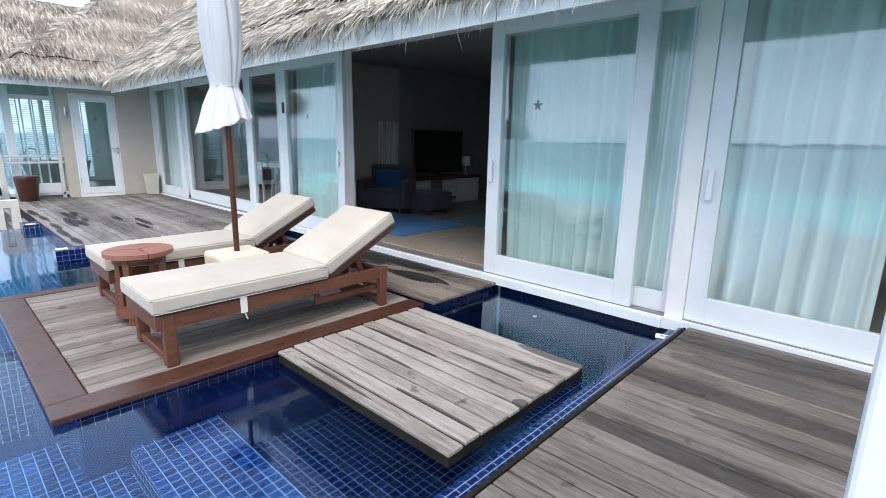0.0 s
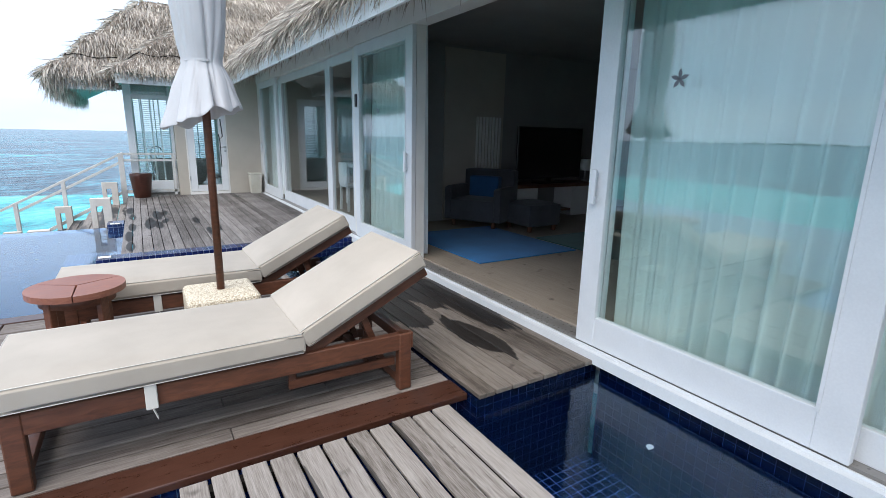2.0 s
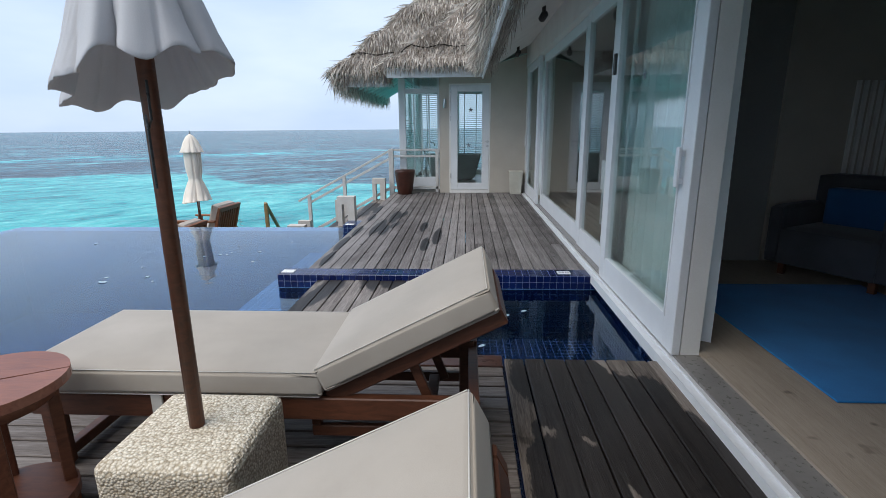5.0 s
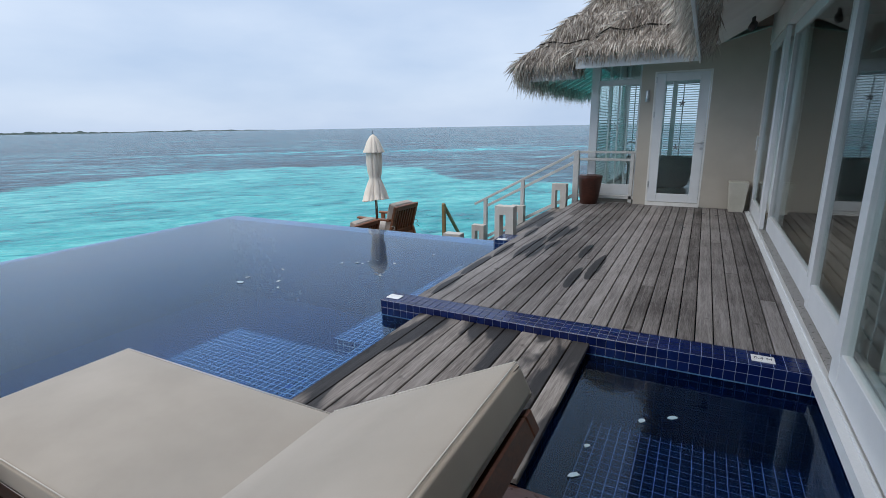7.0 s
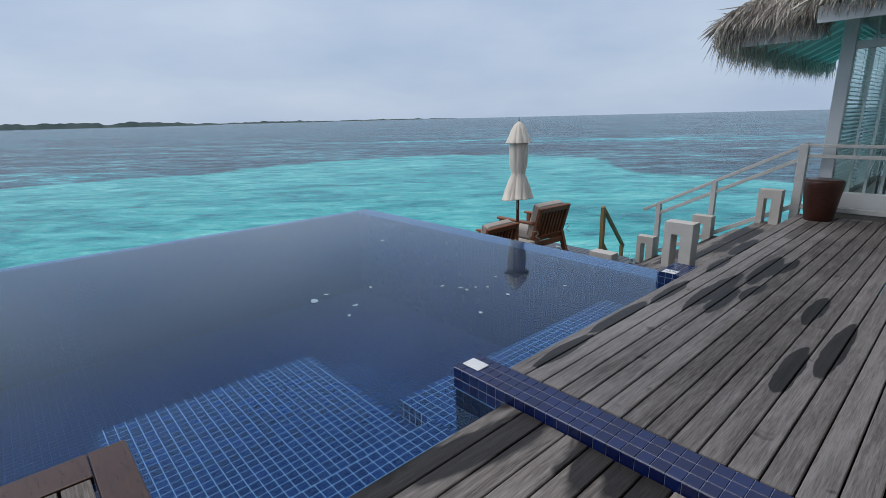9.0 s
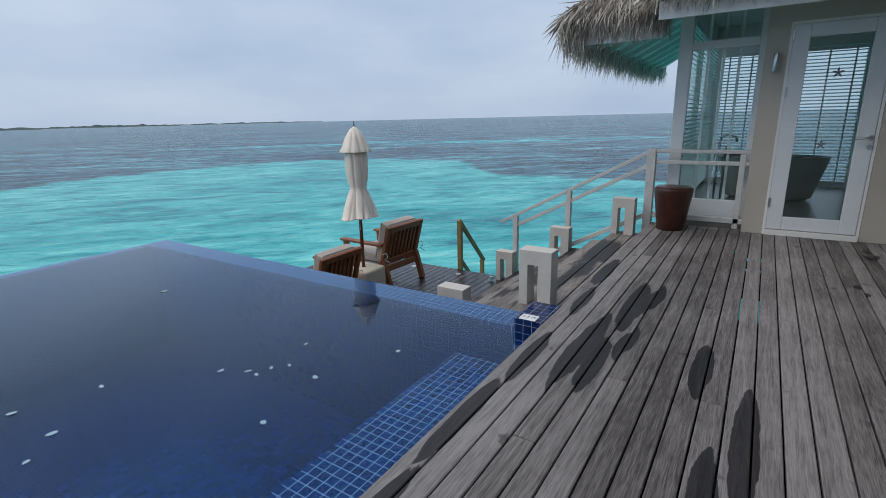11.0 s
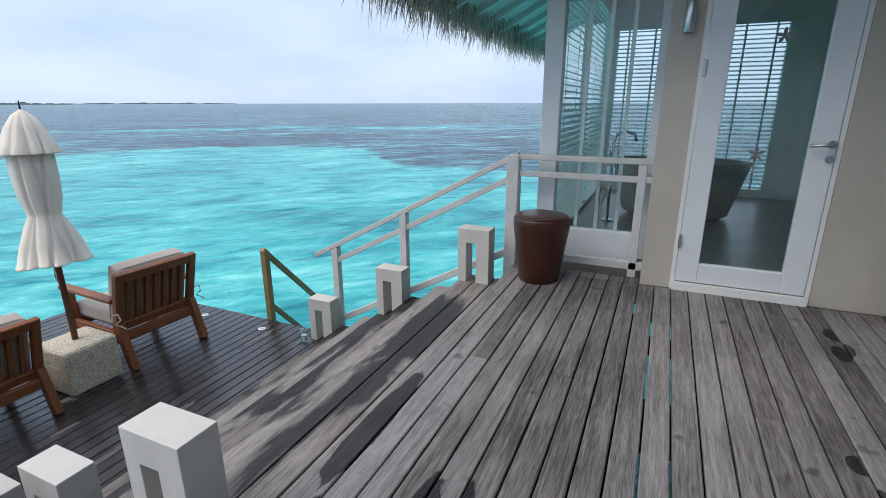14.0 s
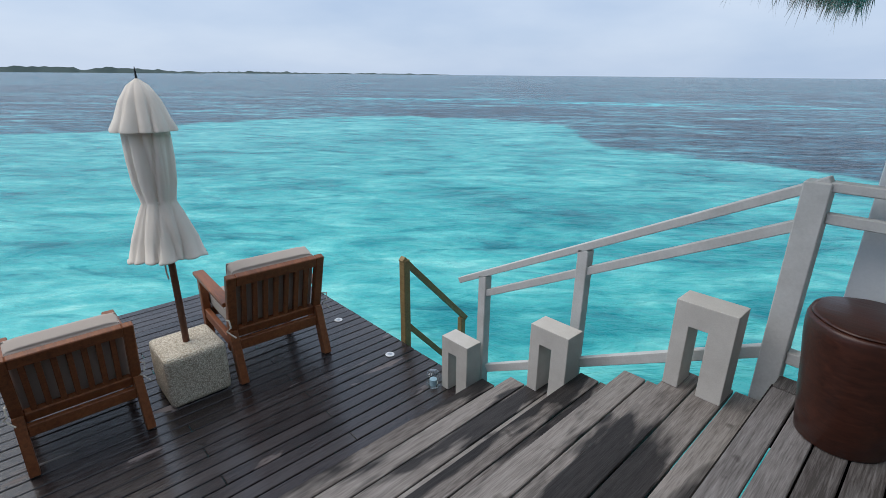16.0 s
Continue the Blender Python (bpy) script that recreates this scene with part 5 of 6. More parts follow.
# ---- parasols ----
def parasol(name, at, base, base_h, z_pole, prof, cloth, label, folds, lean=0.0, wood=M_TEAK, hem=0.05):
    """A closed parasol: squared pebble-dash block, wooden pole and gathered cloth."""
    u = thing(name, at, label, "parasol")
    b = bmesh.new()
    bx(b, -base, -base, 0, base, base, base_h)
    bmesh.ops.bevel(b, geom=list(b.edges), offset=0.035 if base > 0.21 else 0.015, segments=3, profile=0.5, affect="EDGES")
    part("base_block", b, M_PEBBLE, u, "cream pebble-dash block")
    part("pole", lathe([(0.024, base_h - 0.02), (0.024, z_pole)], 14), wood, u, "round wooden pole", True).matrix_basis = pose(0, 0, 0, 0, lean, 0)
    bm = bmesh.new()
    n = 200
    rings = []
    rnd_ = random.Random(folds)
    creases = [(2 * math.pi * (i + rnd_.uniform(-0.6, 0.6)) / folds, rnd_.uniform(0.05, 0.22), rnd_.uniform(0.25, 1.3), rnd_.uniform(-0.7, 0.7)) for i in range(folds)]
    creases += [(rnd_.uniform(0, 2 * math.pi), rnd_.uniform(0.03, 0.045), rnd_.uniform(0.1, 0.3), rnd_.uniform(-1.2, 1.2)) for i in range(9)]
    zmin = min(p[1] for p in prof)
    for r, z, amp in prof:
        ring = []
        low = max(0.0, (zmin + 0.32 - z) / 0.32)
        for i in range(n):
            a = 2 * math.pi * i / n
            q = Vector((math.cos(a), math.sin(a), 0.9 * z + folds))
            k = 1 + 0.5 * amp * noise.noise(q * 1.3) + 0.2 * amp * noise.noise(q * 4)
            for c, w, dep, drift in creases:
                d = (a - c - drift * (z - zmin) + math.pi) % (2 * math.pi) - math.pi
                k += amp * ((0.09 if w > 0.046 else 0.01) - dep * math.exp(-abs(d / w) ** 1.2))
            zz = z + low * (hem * math.cos(a + 0.35) + 0.7 * hem * noise.noise(Vector((2.2 * math.cos(a), 2.2 * math.sin(a), folds))))
            ring.append(bm.verts.new((r * k * math.cos(a) - 0.3 * hem * low, r * k * math.sin(a) + 0.2 * hem * low, zz)))
        rings.append(ring)
    for p, q in zip(rings, rings[1:]):
        for i in range(n):
            bm.faces.new((p[i], p[(i + 1) % n], q[(i + 1) % n], q[i]))
    return u, part("canopy", bm, cloth, u, "", True)


PB = -0.076
u1, can = parasol("parasol", (1.865, 4.2, PB), 0.215, 0.445, 2.85,
                  [(0.118, 1.680, 0.19), (0.173, 1.540, 0.32), (0.180, 1.523, 0.34), (0.188, 1.520, 0.34), (0.188, 1.524, 0.34), (0.186, 1.535, 0.34), (0.184, 1.540, 0.34), (0.163, 1.620, 0.28), (0.142, 1.715, 0.23), (0.121, 1.780, 0.18), (0.104, 1.830, 0.12), (0.104, 1.860, 0.12), (0.115, 1.930, 0.17), (0.124, 2.050, 0.22), (0.131, 2.200, 0.25), (0.133, 2.400, 0.26), (0.122, 2.600, 0.23), (0.090, 2.800, 0.19), (0.026, 2.980, 0.00)],
                  M_UMBRELLA, "closed grey-white parasol with a tied canopy on a pebbled block", 7, 0.0, M_TEAK, 0.07)
part("cord", tube([(0.06, -0.1, 1.52), (0.065, -0.11, 1.42), (0.05, -0.1, 1.40), (0.045, -0.1, 1.43), (0.05, -0.105, 1.40), (0.05, -0.105, 1.24)], 0.0035, 6), M_BLACK, u1, "dark dangling cord")
part("tie", lathe([(0.104, 1.838), (0.111, 1.839), (0.111, 1.851), (0.104, 1.852)], 36, lambda a, z: 1 + 0.04 * math.sin(3 * a) + 0.02 * math.sin(7 * a)), M_UMBRELLA, can, "grey canvas tie")
u2, can = parasol("parasol", (-2.21, 11.59, LOWER), 0.22, 0.41, 2.2,
                  [(0.140, 1.236, 0.17), (0.188, 1.111, 0.27), (0.189, 1.103, 0.29), (0.196, 1.100, 0.29), (0.196, 1.105, 0.29), (0.194, 1.117, 0.29), (0.189, 1.123, 0.28), (0.166, 1.259, 0.24), (0.126, 1.417, 0.18), (0.097, 1.508, 0.13), (0.100, 1.540, 0.13), (0.117, 1.653, 0.18), (0.123, 1.796, 0.21), (0.123, 1.959, 0.21), (0.121, 2.017, 0.18), (0.158, 2.000, 0.26), (0.158, 1.998, 0.26), (0.163, 1.995, 0.26), (0.163, 1.999, 0.26), (0.162, 2.008, 0.26), (0.139, 2.076, 0.21), (0.107, 2.185, 0.17), (0.061, 2.278, 0.09), (0.009, 2.320, 0.00)],
                  M_UMBRELLA_B, "closed cream two-tier parasol on a pebbled block", 12, 0.0, M_TEAK_DARK, 0.03)
part("tie", lathe([(0.098, 1.514), (0.104, 1.516), (0.104, 1.532), (0.098, 1.534)], 36), M_UMBRELLA_B, can, "cream canvas tie")
part("finial", lathe([(0.008, 2.31), (0.005, 2.37), (0.002, 2.39)], 8), M_BLACK, u2)
part("cord", tube([(0.03, -0.03, 1.14), (0.035, -0.05, 1.05), (0.03, -0.05, 1.0), (0.04, -0.045, 0.95)], 0.006, 6), M_ROPE, u2)


# ---- lounge chairs on the lower deck ----
def lounge_chair(at, rz):
    """Low slatted armchair; it faces -x, with its back legs at x = 0 and its side at y = 0."""
    c = thing("lounge_chair", at, "honey-brown teak lounge chair with taupe seat cushions", "chair", "chairs on the lower deck", "", rz)
    c.matrix_basis = c.matrix_basis @ Matrix.Scale(1.13, 4)
    W = 0.62
    for y in (0, W - 0.05):
        part("back_leg", bars(((0.05, y + 0.025, 0), (-0.05, y + 0.025, 0.33), 0.05, 0.065), bevel=0.004), M_CHAIRWOOD, c)
        part("front_leg", box(-0.66, y, 0, -0.60, y + 0.05, 0.50, 0.004), M_CHAIRWOOD, c)
        part("armrest", box(-0.70, y - 0.012, 0.50, -0.04, y + 0.062, 0.53, 0.006), M_CHAIRWOOD, c)
        part("side_rail", box(-0.62, y + 0.008, 0.2, -0.03, y + 0.042, 0.27, 0.004), M_CHAIRWOOD, c)
    part("front_rail", box(-0.65, 0.05, 0.2, -0.61, W - 0.05, 0.27, 0.004), M_CHAIRWOOD, c)
    part("rear_rail", box(-0.05, 0.05, 0.2, -0.01, W - 0.05, 0.27, 0.004), M_CHAIRWOOD, c)
    back = new("backrest")
    back.parent = c
    back.matrix_basis = pose(-0.09, 0, 0.22, 0, 16, 0)
    for y in (0, W - 0.055):
        part("back_post", box(-0.02, y, -0.04, 0.025, y + 0.055, 0.53, 0.005), M_CHAIRWOOD, back)
    part("top_rail", box(-0.02, 0.055, 0.46, 0.025, W - 0.055, 0.53, 0.005), M_CHAIRWOOD, back)
    part("lower_rail", box(-0.02, 0.055, 0.06, 0.025, W - 0.055, 0.13, 0.005), M_CHAIRWOOD, back)
    for i in range(7):
        y = 0.088 + i * 0.0675
        part("back_slat", box(-0.012, y, 0.13, 0.016, y + 0.029, 0.46, 0.003), M_CHAIRWOOD, back)
    part("back_cushion", pillow(-0.15, 0.05, 0.07, -0.024, W - 0.05, 0.535, 0.0, 7), M_CHAIRBACK, back, "taupe canvas back cushion", True)
    part("seat_cushion", pillow(-0.66, 0.055, 0.275, -0.14, W - 0.055, 0.39, 0.015, 7), M_CHAIRPAD, c, "taupe canvas seat cushion", True)
    for y in (-0.006, W + 0.006):
        part("cord", tube([(-0.03, y, 0.42), (0.03, y * 1.02, 0.44), (0.05, y, 0.40), (0.02, y - 0.02, 0.37), (0.06, y + 0.02, 0.33)], 0.005, 6), M_ROPE, c, "pale tie cord")
    return c


chair = lounge_chair((-1.96, 10.53, LOWER), 0)
copy_thing(chair, pose(-2.05, 11.87, LOWER, 0, 0, -3) @ Matrix.Scale(1.13, 4))

# ---- white arched bollards beside the steps ----
def bollard(at, h=0.46):
    """Squat arch cast in one piece: legs of unequal width under a thick cap, the corners slightly worn."""
    bm = bmesh.new()
    outline = ((-0.135, 0), (-0.062, 0), (-0.062, h - 0.12), (0.024, h - 0.12), (0.024, 0), (0.135, 0), (0.135, h), (-0.135, h))
    front = bm.faces.new([bm.verts.new((x, -0.075, z)) for x, z in outline])
    out = bmesh.ops.extrude_face_region(bm, geom=[front])
    bmesh.ops.translate(bm, verts=[v for v in out["geom"] if isinstance(v, bmesh.types.BMVert)], vec=(0, 0.15, 0))
    bmesh.ops.recalc_face_normals(bm, faces=list(bm.faces))
    bmesh.ops.bevel(bm, geom=[e for e in bm.edges if e.calc_face_angle(0) > 0.5], offset=0.004, segments=2, profile=0.6, affect="EDGES")
    s = tagged(part("bollard", bm, M_STONE_WHITE), "squat white arched bollard beside the timber steps", "bollard", "bollards beside the steps")
    s.matrix_basis = pose(*at)
    return s


b0 = bollard((0.915, 13.08, LANDING + 0.001))
for p in ((0.10, 13.08, LANDING - 3 * RISE + 0.001), (-0.745, 13.12, LOWER + 0.001), (0.90, 10.26, LANDING + 0.001), (0.083, 10.285, LANDING - 3 * RISE + 0.001), (-0.745, 10.33, LOWER + 0.001)):
    copy_thing(b0, pose(*p))

# ---- handrail of the steps ----
hr = thing("handrail", (0, 13.27, 0), "white painted timber handrail beside the steps", "handrail")
part("post", box(1.11, -0.05, -0.3, 1.21, 0.05, 0.9, 0.005), M_RAIL, hr)
for x, z in ((0.13, 0.345), (-0.66, -0.07)):
    part("post", box(x - 0.035, -0.035, z - 1.3, x + 0.035, 0.035, z - 0.02, 0.004), M_RAIL, hr)
part("top_rail", bars(((1.2, 0, 0.905), (-0.9, 0, -0.2), 0.07, 0.045), bevel=0.004), M_RAIL, hr)
part("middle_rail", bars(((1.12, 0, 0.70), (-0.64, 0, -0.225), 0.045, 0.05), bevel=0.004), M_RAIL, hr)
part("toe_rail", bars(((1.14, 0, 0.09), (-0.6, 0, -0.85), 0.045, 0.06), bevel=0.004), M_RAIL, hr)
part("top_rail", box(1.2, -0.035, 0.865, 2.2, 0.035, 0.905, 0.004), M_RAIL, hr)
part("middle_rail", box(1.21, -0.022, 0.73, 2.2, 0.022, 0.775, 0.004), M_RAIL, hr)
part("toe_rail", box(1.21, -0.03, 0.06, 2.2, 0.03, 0.12, 0.004), M_RAIL, hr)

part("post", box(2.10, -0.03, 0.0, 2.16, 0.03, 0.864, 0.004), M_RAIL, hr)

ladder = thing("sea_ladder", (-1.66, 13.31, LOWER), "yellow-brown timber ladder rail going down to the sea", "ladder")
for x in (0.0,):
    part("post", box(x - 0.035, -0.035, -0.3, x + 0.035, 0.035, 0.8, 0.004), M_LADDER, ladder)
    part("post", box(x - 0.03, 0.72, -1.6, x + 0.03, 0.78, -0.04, 0.004), M_LADDER, ladder)
    part("rail", bars(((x, -0.03, 0.815), (x, 0.80, -0.06), 0.06, 0.05), bevel=0.003), M_LADDER, ladder)
    part("rail", bars(((x, 0.0, 0.16), (x, 1.0, -0.94), 0.05, 0.05), bevel=0.003), M_LADDER, ladder)

# ---- drum stool, bin, small things on the deck ----
st = thing("drum_stool", (1.48, 12.93, 0.001), "dark red-brown solid wooden drum stool, tapered", "stool")
lobes = lambda a, z: 1 + (0.012 + 0.03 * z) * math.sin(3 * a + 1) + 0.03 * z * math.sin(7 * a + 2)
part("body", lathe([(0.143, 0), (0.15, 0.006), (0.168, 0.14), (0.188, 0.3), (0.203, 0.4), (0.208, 0.45), (0.208, 0.48), (0.204, 0.49), (0.19, 0.493)], 48, lobes), M_DRUM, st, "", True)
part("seat", lathe([(0.195, 0.4935), (0.193, 0.499), (0.183, 0.503), (0.0001, 0.501)], 48, lobes), M_DRUM, st, "", True)
bn = thing("waste_bin", (3.76, 12.93, 0.001), "tapered ivory ribbed waste bin against the wall", "bin")
bm = bmesh.new()
for s0, s1, z0, z1 in ((0.10, 0.13, 0.0, 0.45),):
    lo = [bm.verts.new((sx * s0, sy * s0, z0)) for sx, sy in ((-1, -1), (1, -1), (1, 1), (-1, 1))]
    up = [bm.verts.new((sx * s1, sy * s1, z1)) for sx, sy in ((-1, -1), (1, -1), (1, 1), (-1, 1))]
    ui = [bm.verts.new((sx * (s1 - 0.02), sy * (s1 - 0.02), z1)) for sx, sy in ((-1, -1), (1, -1), (1, 1), (-1, 1))]
    li = [bm.verts.new((sx * (s1 - 0.028), sy * (s1 - 0.028), z1 - 0.15)) for sx, sy in ((-1, -1), (1, -1), (1, 1), (-1, 1))]
    bm.faces.new(lo[::-1]), bm.faces.new(li)
    for i in range(4):
        j = (i + 1) % 4
        bm.faces.new((lo[i], lo[j], up[j], up[i])), bm.faces.new((up[i], up[j], ui[j], ui[i])), bm.faces.new((ui[i], ui[j], li[j], li[i]))
M_BIN = speckled("ivory_bin", (0.55, 0.52, 0.44), (0.64, 0.61, 0.53), 6.0, 0.6, 60.0, 0.001)
part("body", bm, M_BIN, bn)
for k in range(4):
    ribs = bmesh.new()
    for i in range(9):
        u = -0.8 + 0.2 * i
        bar(ribs, (u * 0.1, -0.1025, 0.02), (u * 0.125, -0.1285, 0.41), 0.009, 0.006, (0, -1, 0.1))
    put(part("ribs", ribs, M_BIN, bn), 0, 0, 0, 0, 0, 90 * k)
part("rim", boxes((-0.136, -0.136, 0.44, 0.136, -0.11, 0.465), (-0.136, 0.11, 0.44, 0.136, 0.136, 0.465), (-0.136, -0.11, 0.44, -0.11, 0.11, 0.465), (0.11, -0.11, 0.44, 0.136, 0.11, 0.465), bevel=0.004), M_BIN, bn)


def text_on(name, words, size, parent, m, mat):
    cu = bpy.data.curves.new(name, "FONT")
    cu.body, cu.size, cu.extrude = words, size, 0.0006
    cu.align_x, cu.align_y = "CENTER", "CENTER"
    cu.materials.append(mat)
    o = new(name, cu)
    o.parent = parent
    o.matrix_basis = m
    return o


def depth_marker(at, words, rz=0.0):
    d = thing("depth_marker", at, "white depth marker tile with dark figures on the pool lip", "depth marker", "pool depth markers", "", rz)
    part("tile", box(-0.06, -0.045, 0.0, 0.06, 0.045, 0.006, 0.002), M_MARK, d)
    if words:
        text_on("figures", words, 0.042, d, pose(0, 0, 0.0064), M_INK)
    return d


depth_marker((1.06, 7.22, 0.001), "")
depth_marker((3.66, 7.22, 0.001), "0.4 M", 0)
depth_marker((1.08, 9.66, -0.017), "1.3 M", 0)
depth_marker((3.70, 1.1, -0.054), "0.4", -75)
for x, y in ((-1.53, 13.02), (-2.4, 13.03), (-3.18, 10.35), (-2.38, 10.35), (-1.52, 10.35)):
    d = thing("deck_light", (x, y, LOWER + 0.002), "small round recessed deck light with pale lens", "lamp", "lights in the lower deck")
    part("ring", lathe([(0.04, 0), (0.04, 0.004), (0.026, 0.005)], 18), M_MARK, d)
    part("lens", lathe([(0.022, 0.005), (0.02, 0.007)], 14), M_METAL, d)
jar = thing("glass_jar", (-0.93, 13.0, LOWER + 0.002), "small blue-grey glass lantern on the lower deck", "lantern")
part("body", lathe([(0.05, 0), (0.06, 0.02), (0.062, 0.09), (0.05, 0.12)], 18), M_GLASS_CLEAR, jar, "", True)
part("candle", lathe([(0.03, 0.005), (0.03, 0.06)], 14), M_PETAL, jar)

# petals and leaves lying in the water
rnd = random.Random(5)
for x, y, s in ((-0.80, 7.21, 0.100), (-0.47, 7.40, 0.055), (-0.75, 7.74, 0.045), (-0.31, 8.21, 0.050), (-0.16, 8.29, 0.040), (-0.08, 8.29, 0.040), (-0.07, 8.39, 0.035), (-0.00, 8.47, 0.040), (0.25, 8.45, 0.050), (0.36, 8.00, 0.045), (-0.14, 8.73, 0.035), (-0.32, 7.25, 0.040), (-2.10, 8.83, 0.050), (0.47, 8.96, 0.040), (-0.87, 7.36, 0.050), (3.08, 6.44, 0.050), (3.22, 6.54, 0.060), (2.87, 6.11, 0.040), (2.86, 5.88, 0.060), (3.52, 2.12, 0.060)):
    bm = bmesh.new()
    n, s = 9, s * 0.46
    up = [bm.verts.new((s * (1 + 0.3 * rnd.uniform(-1, 1)) * math.cos(2 * math.pi * i / n), 0.6 * s * (1 + 0.3 * rnd.uniform(-1, 1)) * math.sin(2 * math.pi * i / n), 0.004 + 0.002 * rnd.random())) for i in range(n)]
    lo = [bm.verts.new((v.co.x * 0.9, v.co.y * 0.9, 0.0005)) for v in up]
    bm.faces.new(up), bm.faces.new(lo[::-1])
    for i in range(n):
        bm.faces.new((lo[i], lo[(i + 1) % n], up[(i + 1) % n], up[i]))
    o = tagged(part("petal", bm, M_PETAL), "pale petal floating on the pool water", "petal", "petals on the water")
    o.matrix_basis = pose(x, y, WATER, 0, 0, rnd.uniform(0, 180))

# ---- curtains ----
def curtain(y0, y1, x, z0=0.05, z1=2.55, seed=1, label="sheer white floor-length curtain hanging in folds"):
    bm = bmesh.new()
    n, m = int((y1 - y0) / 0.009), 10
    rnd_ = random.Random(seed)
    ph = [rnd_.uniform(0, 6.28) for _ in range(4)]
    g = []
    for i in range(n + 1):
        col = []
        for j in range(m + 1):
            t = j / m
            y = y0 + (y1 - y0) * i / n
            s = (y - y0) * 2 * math.pi / 0.155 + 3.6 * math.sin(2.3 * y + ph[3])
            amp = (0.042 + 0.028 * (1 - t)) * (0.75 + 0.45 * math.sin(3.7 * y + ph[0]))
            dx = amp * math.sin(s + 0.5 * math.sin(3 * t + ph[1])) + 0.012 * math.sin(2.3 * s + ph[0] + 2 * t) + 0.02 * math.sin(1.1 * y + 4 * t + ph[2]) * (1 - t)
            col.append(bm.verts.new((x + dx, y + 0.03 * math.sin(1.7 * y + ph[2]) * (1 - t), z0 + (z1 - z0) * t)))
        g.append(col)
    for i in range(n):
        for j in range(m):
            bm.faces.new((g[i][j], g[i + 1][j], g[i + 1][j + 1], g[i][j + 1]))
    c = thing("curtain", (0, 0, 0), label, "curtain", "curtains behind the glazing")
    part("drape", bm, M_CURTAIN, c, "", True)
    part("curtain_rail", box(x - 0.02, y0, z1, x + 0.02, y1, z1 + 0.03), M_WHITE, c)


curtain(1.22, 2.95, 4.2, seed=1)
curtain(-0.03, 0.95, 4.16, seed=2)
curtain(5.62, 7.0, 4.2, seed=3)
curtain(7.2, 7.6, 4.22, seed=4)
curtain(11.5, 12.8, 4.2, seed=5)

# ---- living room behind the open door ----
structure("floor_living", box(4.1, 1.16, 0.031, 10.1, 7.54, 0.045), M_ROOMFLOOR, "pale oak living room floor", "floor")
structure("floor_bedroom", boxes((4.1, 7.66, 0.031, 10.1, 12.99, 0.045), (4.1, -3.99, 0.031, 10.1, 1.04, 0.045)), M_ROOMFLOOR, "pale oak bedroom floor", "floor")
o = tagged(part("rug", box(4.5, 4.95, 0.046, 5.95, 6.75, 0.058, 0.004), M_BLUE), "bright blue woven rug on the oak floor", "rug")
o = tagged(part("rug", box(6.0, 4.3, 0.046, 7.6, 5.75, 0.058, 0.004), M_GREEN), "dark green woven rug on the oak floor", "rug")
ac = thing("armchair", (5.95, 6.95, 0.046), "dark grey upholstered armchair with a blue cushion", "armchair", "", "", -60)
part("seat", pillow(-0.36, -0.36, 0.1, 0.36, 0.36, 0.42, 0.02), M_GREYCLOTH, ac, "", True)
part("backrest", pillow(-0.42, 0.26, 0.1, 0.42, 0.44, 0.85, 0.0), M_GREYCLOTH, ac, "", True)
for x in (-0.46, 0.34):
    part("armrest", pillow(x, -0.36, 0.1, x + 0.12, 0.3, 0.6, 0.01), M_GREYCLOTH, ac, "", True)
for x in (-0.36, 0.3):
    for y in (-0.3, 0.3):
        part("leg", box(x, y, 0, x + 0.05, y + 0.05, 0.11, 0.004), M_TEAK_DARK, ac)
part("cushion", pillow(-0.24, 0.05, 0.43, 0.24, 0.2, 0.75, 0.0), M_NAVY, ac, "blue scatter cushion", True)
ot = thing("ottoman", (6.45, 6.35, 0.046), "dark grey square ottoman", "ottoman")
part("seat", pillow(-0.3, -0.3, 0.08, 0.3, 0.3, 0.4, 0.02), M_GREYCLOTH, ot, "", True)
for x in (-0.26, 0.21):
    for y in (-0.26, 0.21):
        part("leg", box(x, y, 0, x + 0.05, y + 0.05, 0.09, 0.004), M_TEAK_DARK, ot)
cn = thing("tv_console", (7.6, 7.28, 0.046), "long brown timber console under the television", "console")
part("top", box(-1.2, -0.25, 0.52, 1.2, 0.25, 0.58, 0.005), M_TEAK_DARK, cn)
for x in (-1.15, 0.4):
    part("cabinet", box(x, -0.22, 0.0, x + 0.75, 0.22, 0.52, 0.004), M_WHITE_WARM, cn)
part("shelf", box(-0.4, -0.22, 0.1, 0.4, 0.22, 0.13, 0.003), M_TEAK_DARK, cn)
tv = thing("television", (7.55, 7.2, 0.626), "large black flat television, switched off", "television")
part("screen_body", box(-0.74, -0.02, 0.08, 0.74, 0.02, 0.94, 0.006), M_BLACK, tv)
part("screen", box(-0.72, -0.024, 0.1, 0.72, -0.0205, 0.92), M_SCREEN, tv)
part("stand", boxes((-0.3, -0.1, 0, 0.3, 0.1, 0.02), (-0.04, -0.02, 0.02, 0.04, 0.02, 0.1)), M_BLACK, tv)
vs = thing("vase", (6.6, 7.25, 0.626), "small white ceramic vase on the console", "vase")
part("body", lathe([(0.05, 0), (0.07, 0.05), (0.06, 0.14), (0.03, 0.2), (0.035, 0.22)], 20), M_WHITE_WARM, vs, "", True)
wp = thing("wall_panel", (0, 7.55, 0), "pale slatted wall panel beside the television", "wall panel")
part("backing", box(5.6, -0.03, 0.05, 6.75, -0.001, 2.7), M_BEIGE, wp)
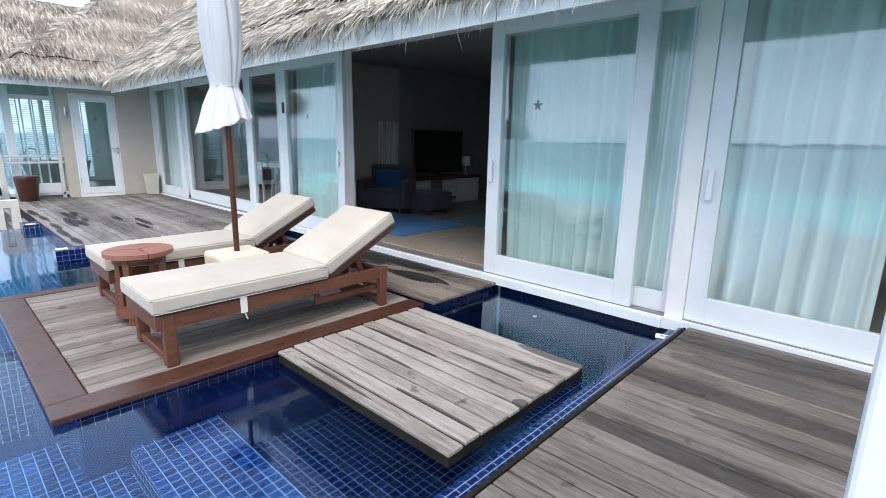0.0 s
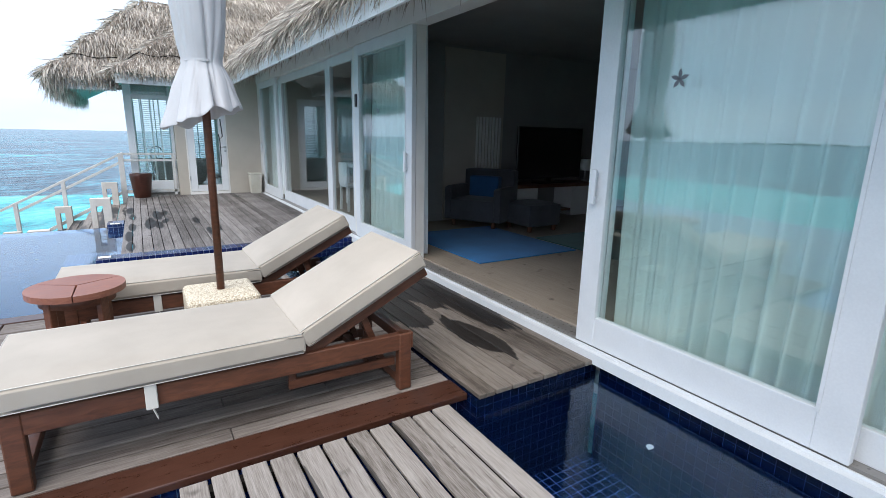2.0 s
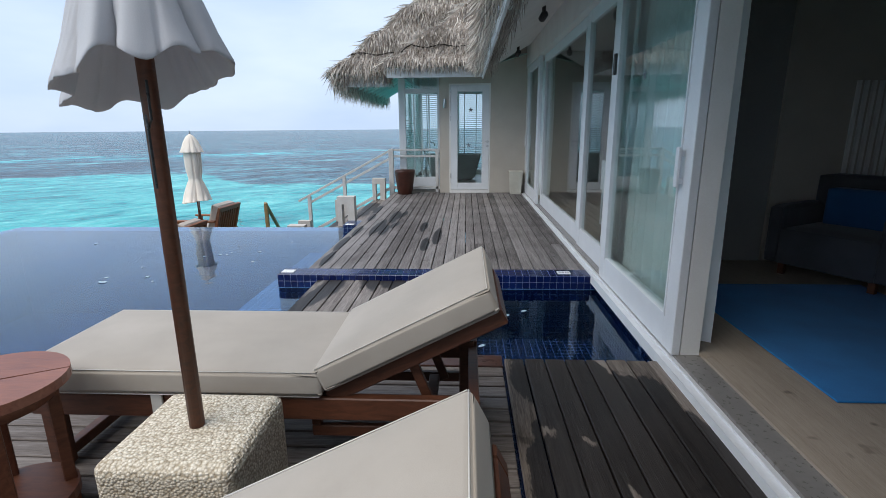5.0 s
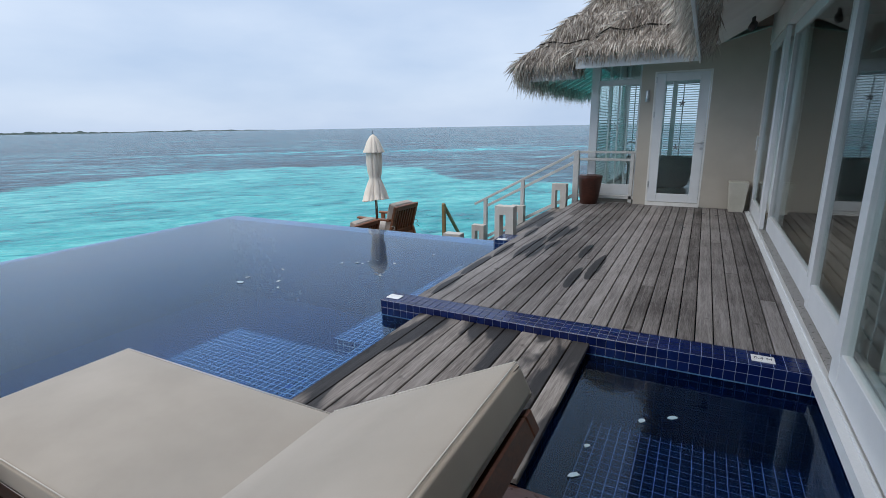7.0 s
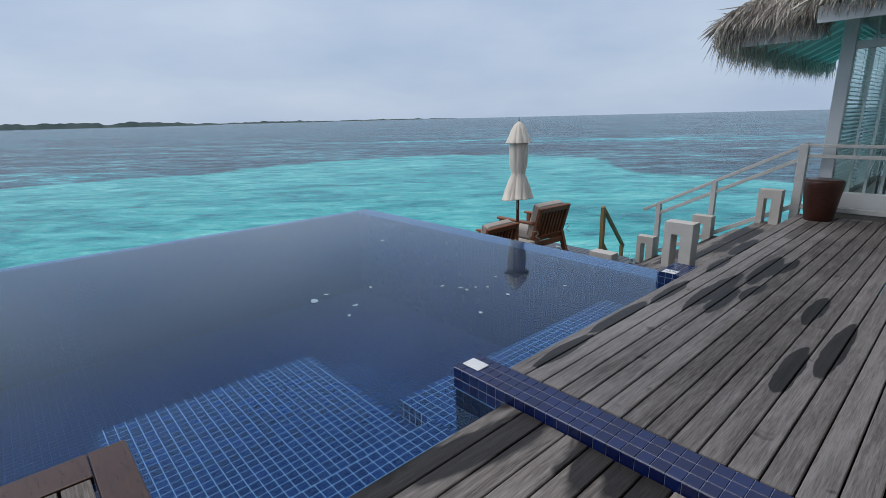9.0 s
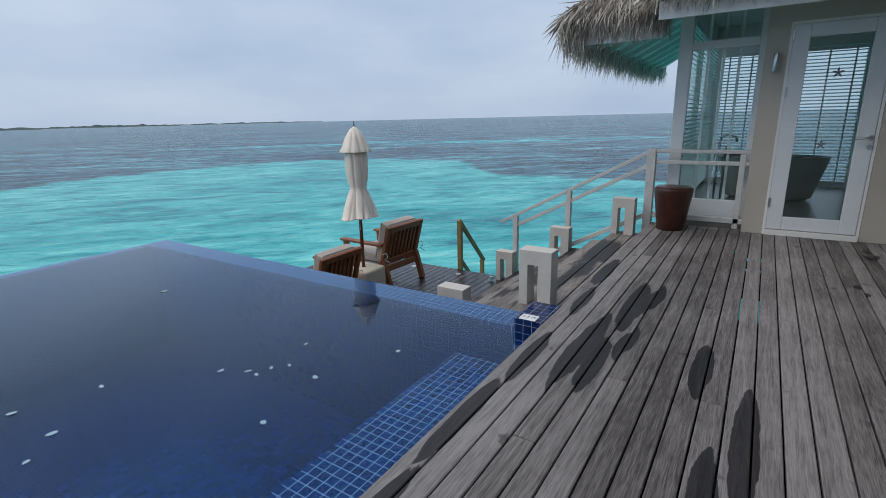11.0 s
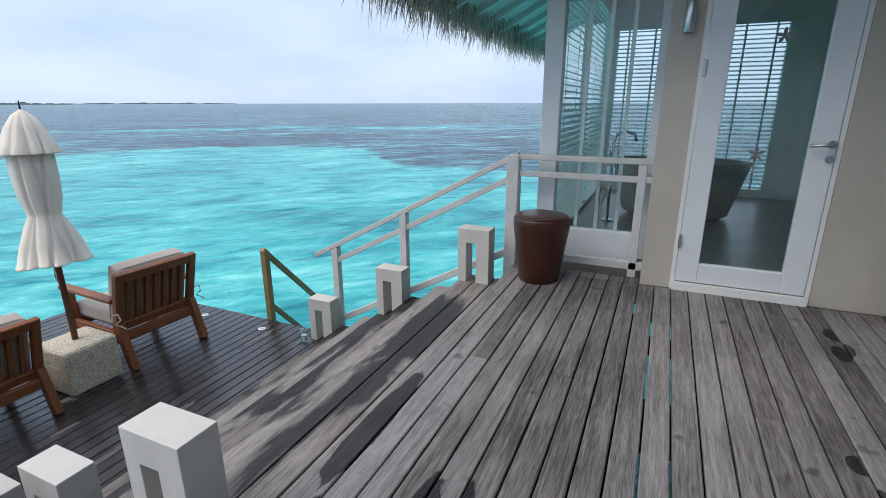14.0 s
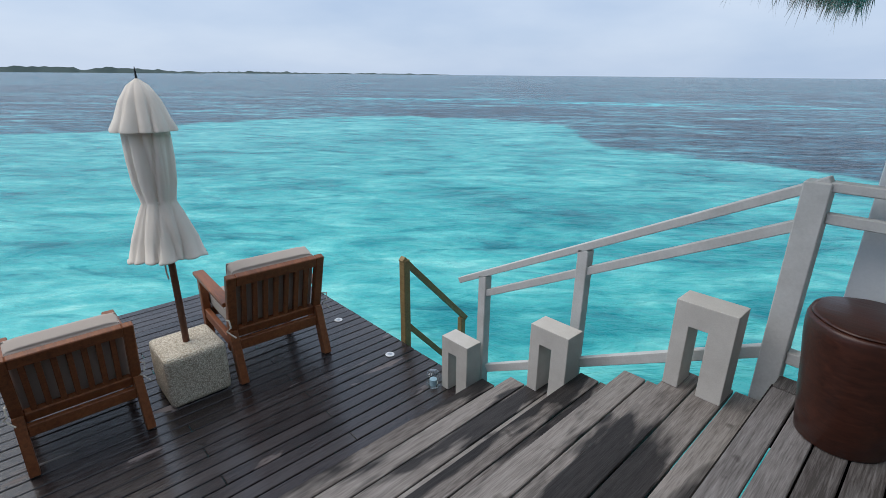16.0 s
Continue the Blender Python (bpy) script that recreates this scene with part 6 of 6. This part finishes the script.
for i in range(8):
    part("slat", box(6.2 + 0.065 * i, -0.06, 0.5, 6.225 + 0.065 * i, -0.031, 1.7), M_WHITE_WARM, wp)
lp = thing("table_lamp", (8.5, 7.25, 0.626), "small table lamp with a pale shade", "lamp")
part("base", lathe([(0.06, 0), (0.06, 0.02), (0.015, 0.04), (0.015, 0.2)], 16), M_METAL, lp)
part("shade", lathe([(0.11, 0.2), (0.09, 0.4)], 20), M_CURTAIN, lp)
# vanity seen through the fixed windows
vn = thing("vanity_table", (5.2, 9.4, 0.046), "white vanity table behind the window", "table")
part("top", box(-0.3, -0.8, 0.72, 0.3, 0.8, 0.8, 0.005), M_WHITE, vn)
for x in (-0.26, 0.2):
    for y in (-0.75, 0.69):
        part("leg", box(x, y, 0, x + 0.06, y + 0.06, 0.72, 0.004), M_WHITE, vn)
vc = thing("vanity_chair", (4.75, 9.2, 0.046), "white chair drawn up to the vanity table", "chair", "", "", 0)
part("seat", box(-0.2, -0.2, 0.42, 0.2, 0.2, 0.47, 0.008), M_WHITE, vc)
part("backrest", box(-0.22, -0.2, 0.47, -0.19, 0.2, 0.85, 0.008), M_WHITE, vc)
for x in (-0.2, 0.16):
    for y in (-0.2, 0.16):
        part("leg", box(x, y, 0, x + 0.04, y + 0.04, 0.42, 0.004), M_WHITE, vc)

# ---- mosaic pieces on the raised lips ----
def tile_mesh(w, d, h):
    bm = box(-w / 2, -d / 2, 0, w / 2, d / 2, h, 0.002)
    me = bpy.data.meshes.new("tile")
    bm.to_mesh(me)
    bm.free()
    return me


def tile_glaze():
    m, n, l, p = graph("glazed_blue_tile")
    info = n.new("ShaderNodeObjectInfo")
    v = coords(n, l)
    g = noise_tex(n, l, v, 30.0, 3)
    s = fmath(n, l, "MULTIPLY_ADD", g, 0.2, fmath(n, l, "MULTIPLY", info.outputs["Random"], 0.8))
    l.new(ramp(n, l, s, (0.0, (0.003, 0.008, 0.06)), (0.55, (0.004, 0.012, 0.08)), (1.0, (0.007, 0.02, 0.11))), p.inputs["Base Color"])
    p.inputs["Roughness"].default_value = 0.14
    bump(n, l, p, g, 0.15, 0.001)
    return m


M_GLAZE = tile_glaze()
T_TOP, T_FACE = tile_mesh(0.0592, 0.0648, 0.004), tile_mesh(0.0592, 0.0592, 0.004)
T_TOP.materials.append(M_GLAZE), T_FACE.materials.append(M_GLAZE)
for i in range(48):
    x = 1.015 + 0.0619 * i
    for j in range(3):
        o = new("tile", T_TOP)
        o.matrix_basis = pose(x, 7.158 + 0.068 * j, -0.0035)
        o.parent = lip
    for j in range(2):
        o = new("tile", T_FACE)
        o.matrix_basis = pose(x, 7.1245, -0.033 - 0.062 * j, 90, 0, 0)
        o.parent = lip

spot = thing("eave_spotlight", (3.62, 5.72, 2.565), "small dark spotlight fixed under the eave", "lamp", "spotlights under the eave")
part("bracket", box(-0.02, -0.02, 0.0, 0.02, 0.02, 0.085, 0.003), M_BLACK, spot)
part("head", lathe([(0.035, -0.06), (0.042, -0.05), (0.042, 0.03), (0.03, 0.05)], 18), M_BLACK, spot, "", True).matrix_basis = pose(0, 0, -0.02, 60, 0, 20)
for y in (8.85, 11.66):
    copy_thing(spot, pose(3.62, y, 2.565))
inlet = thing("pool_inlet", (3.928, 5.9, -0.092), "small round grey fitting on the basin wall", "pool fitting")
part("flange", lathe([(0.028, 0), (0.028, 0.006), (0.02, 0.009)], 18), M_METAL, inlet).matrix_basis = pose(0, 0, 0, 0, -90, 0)
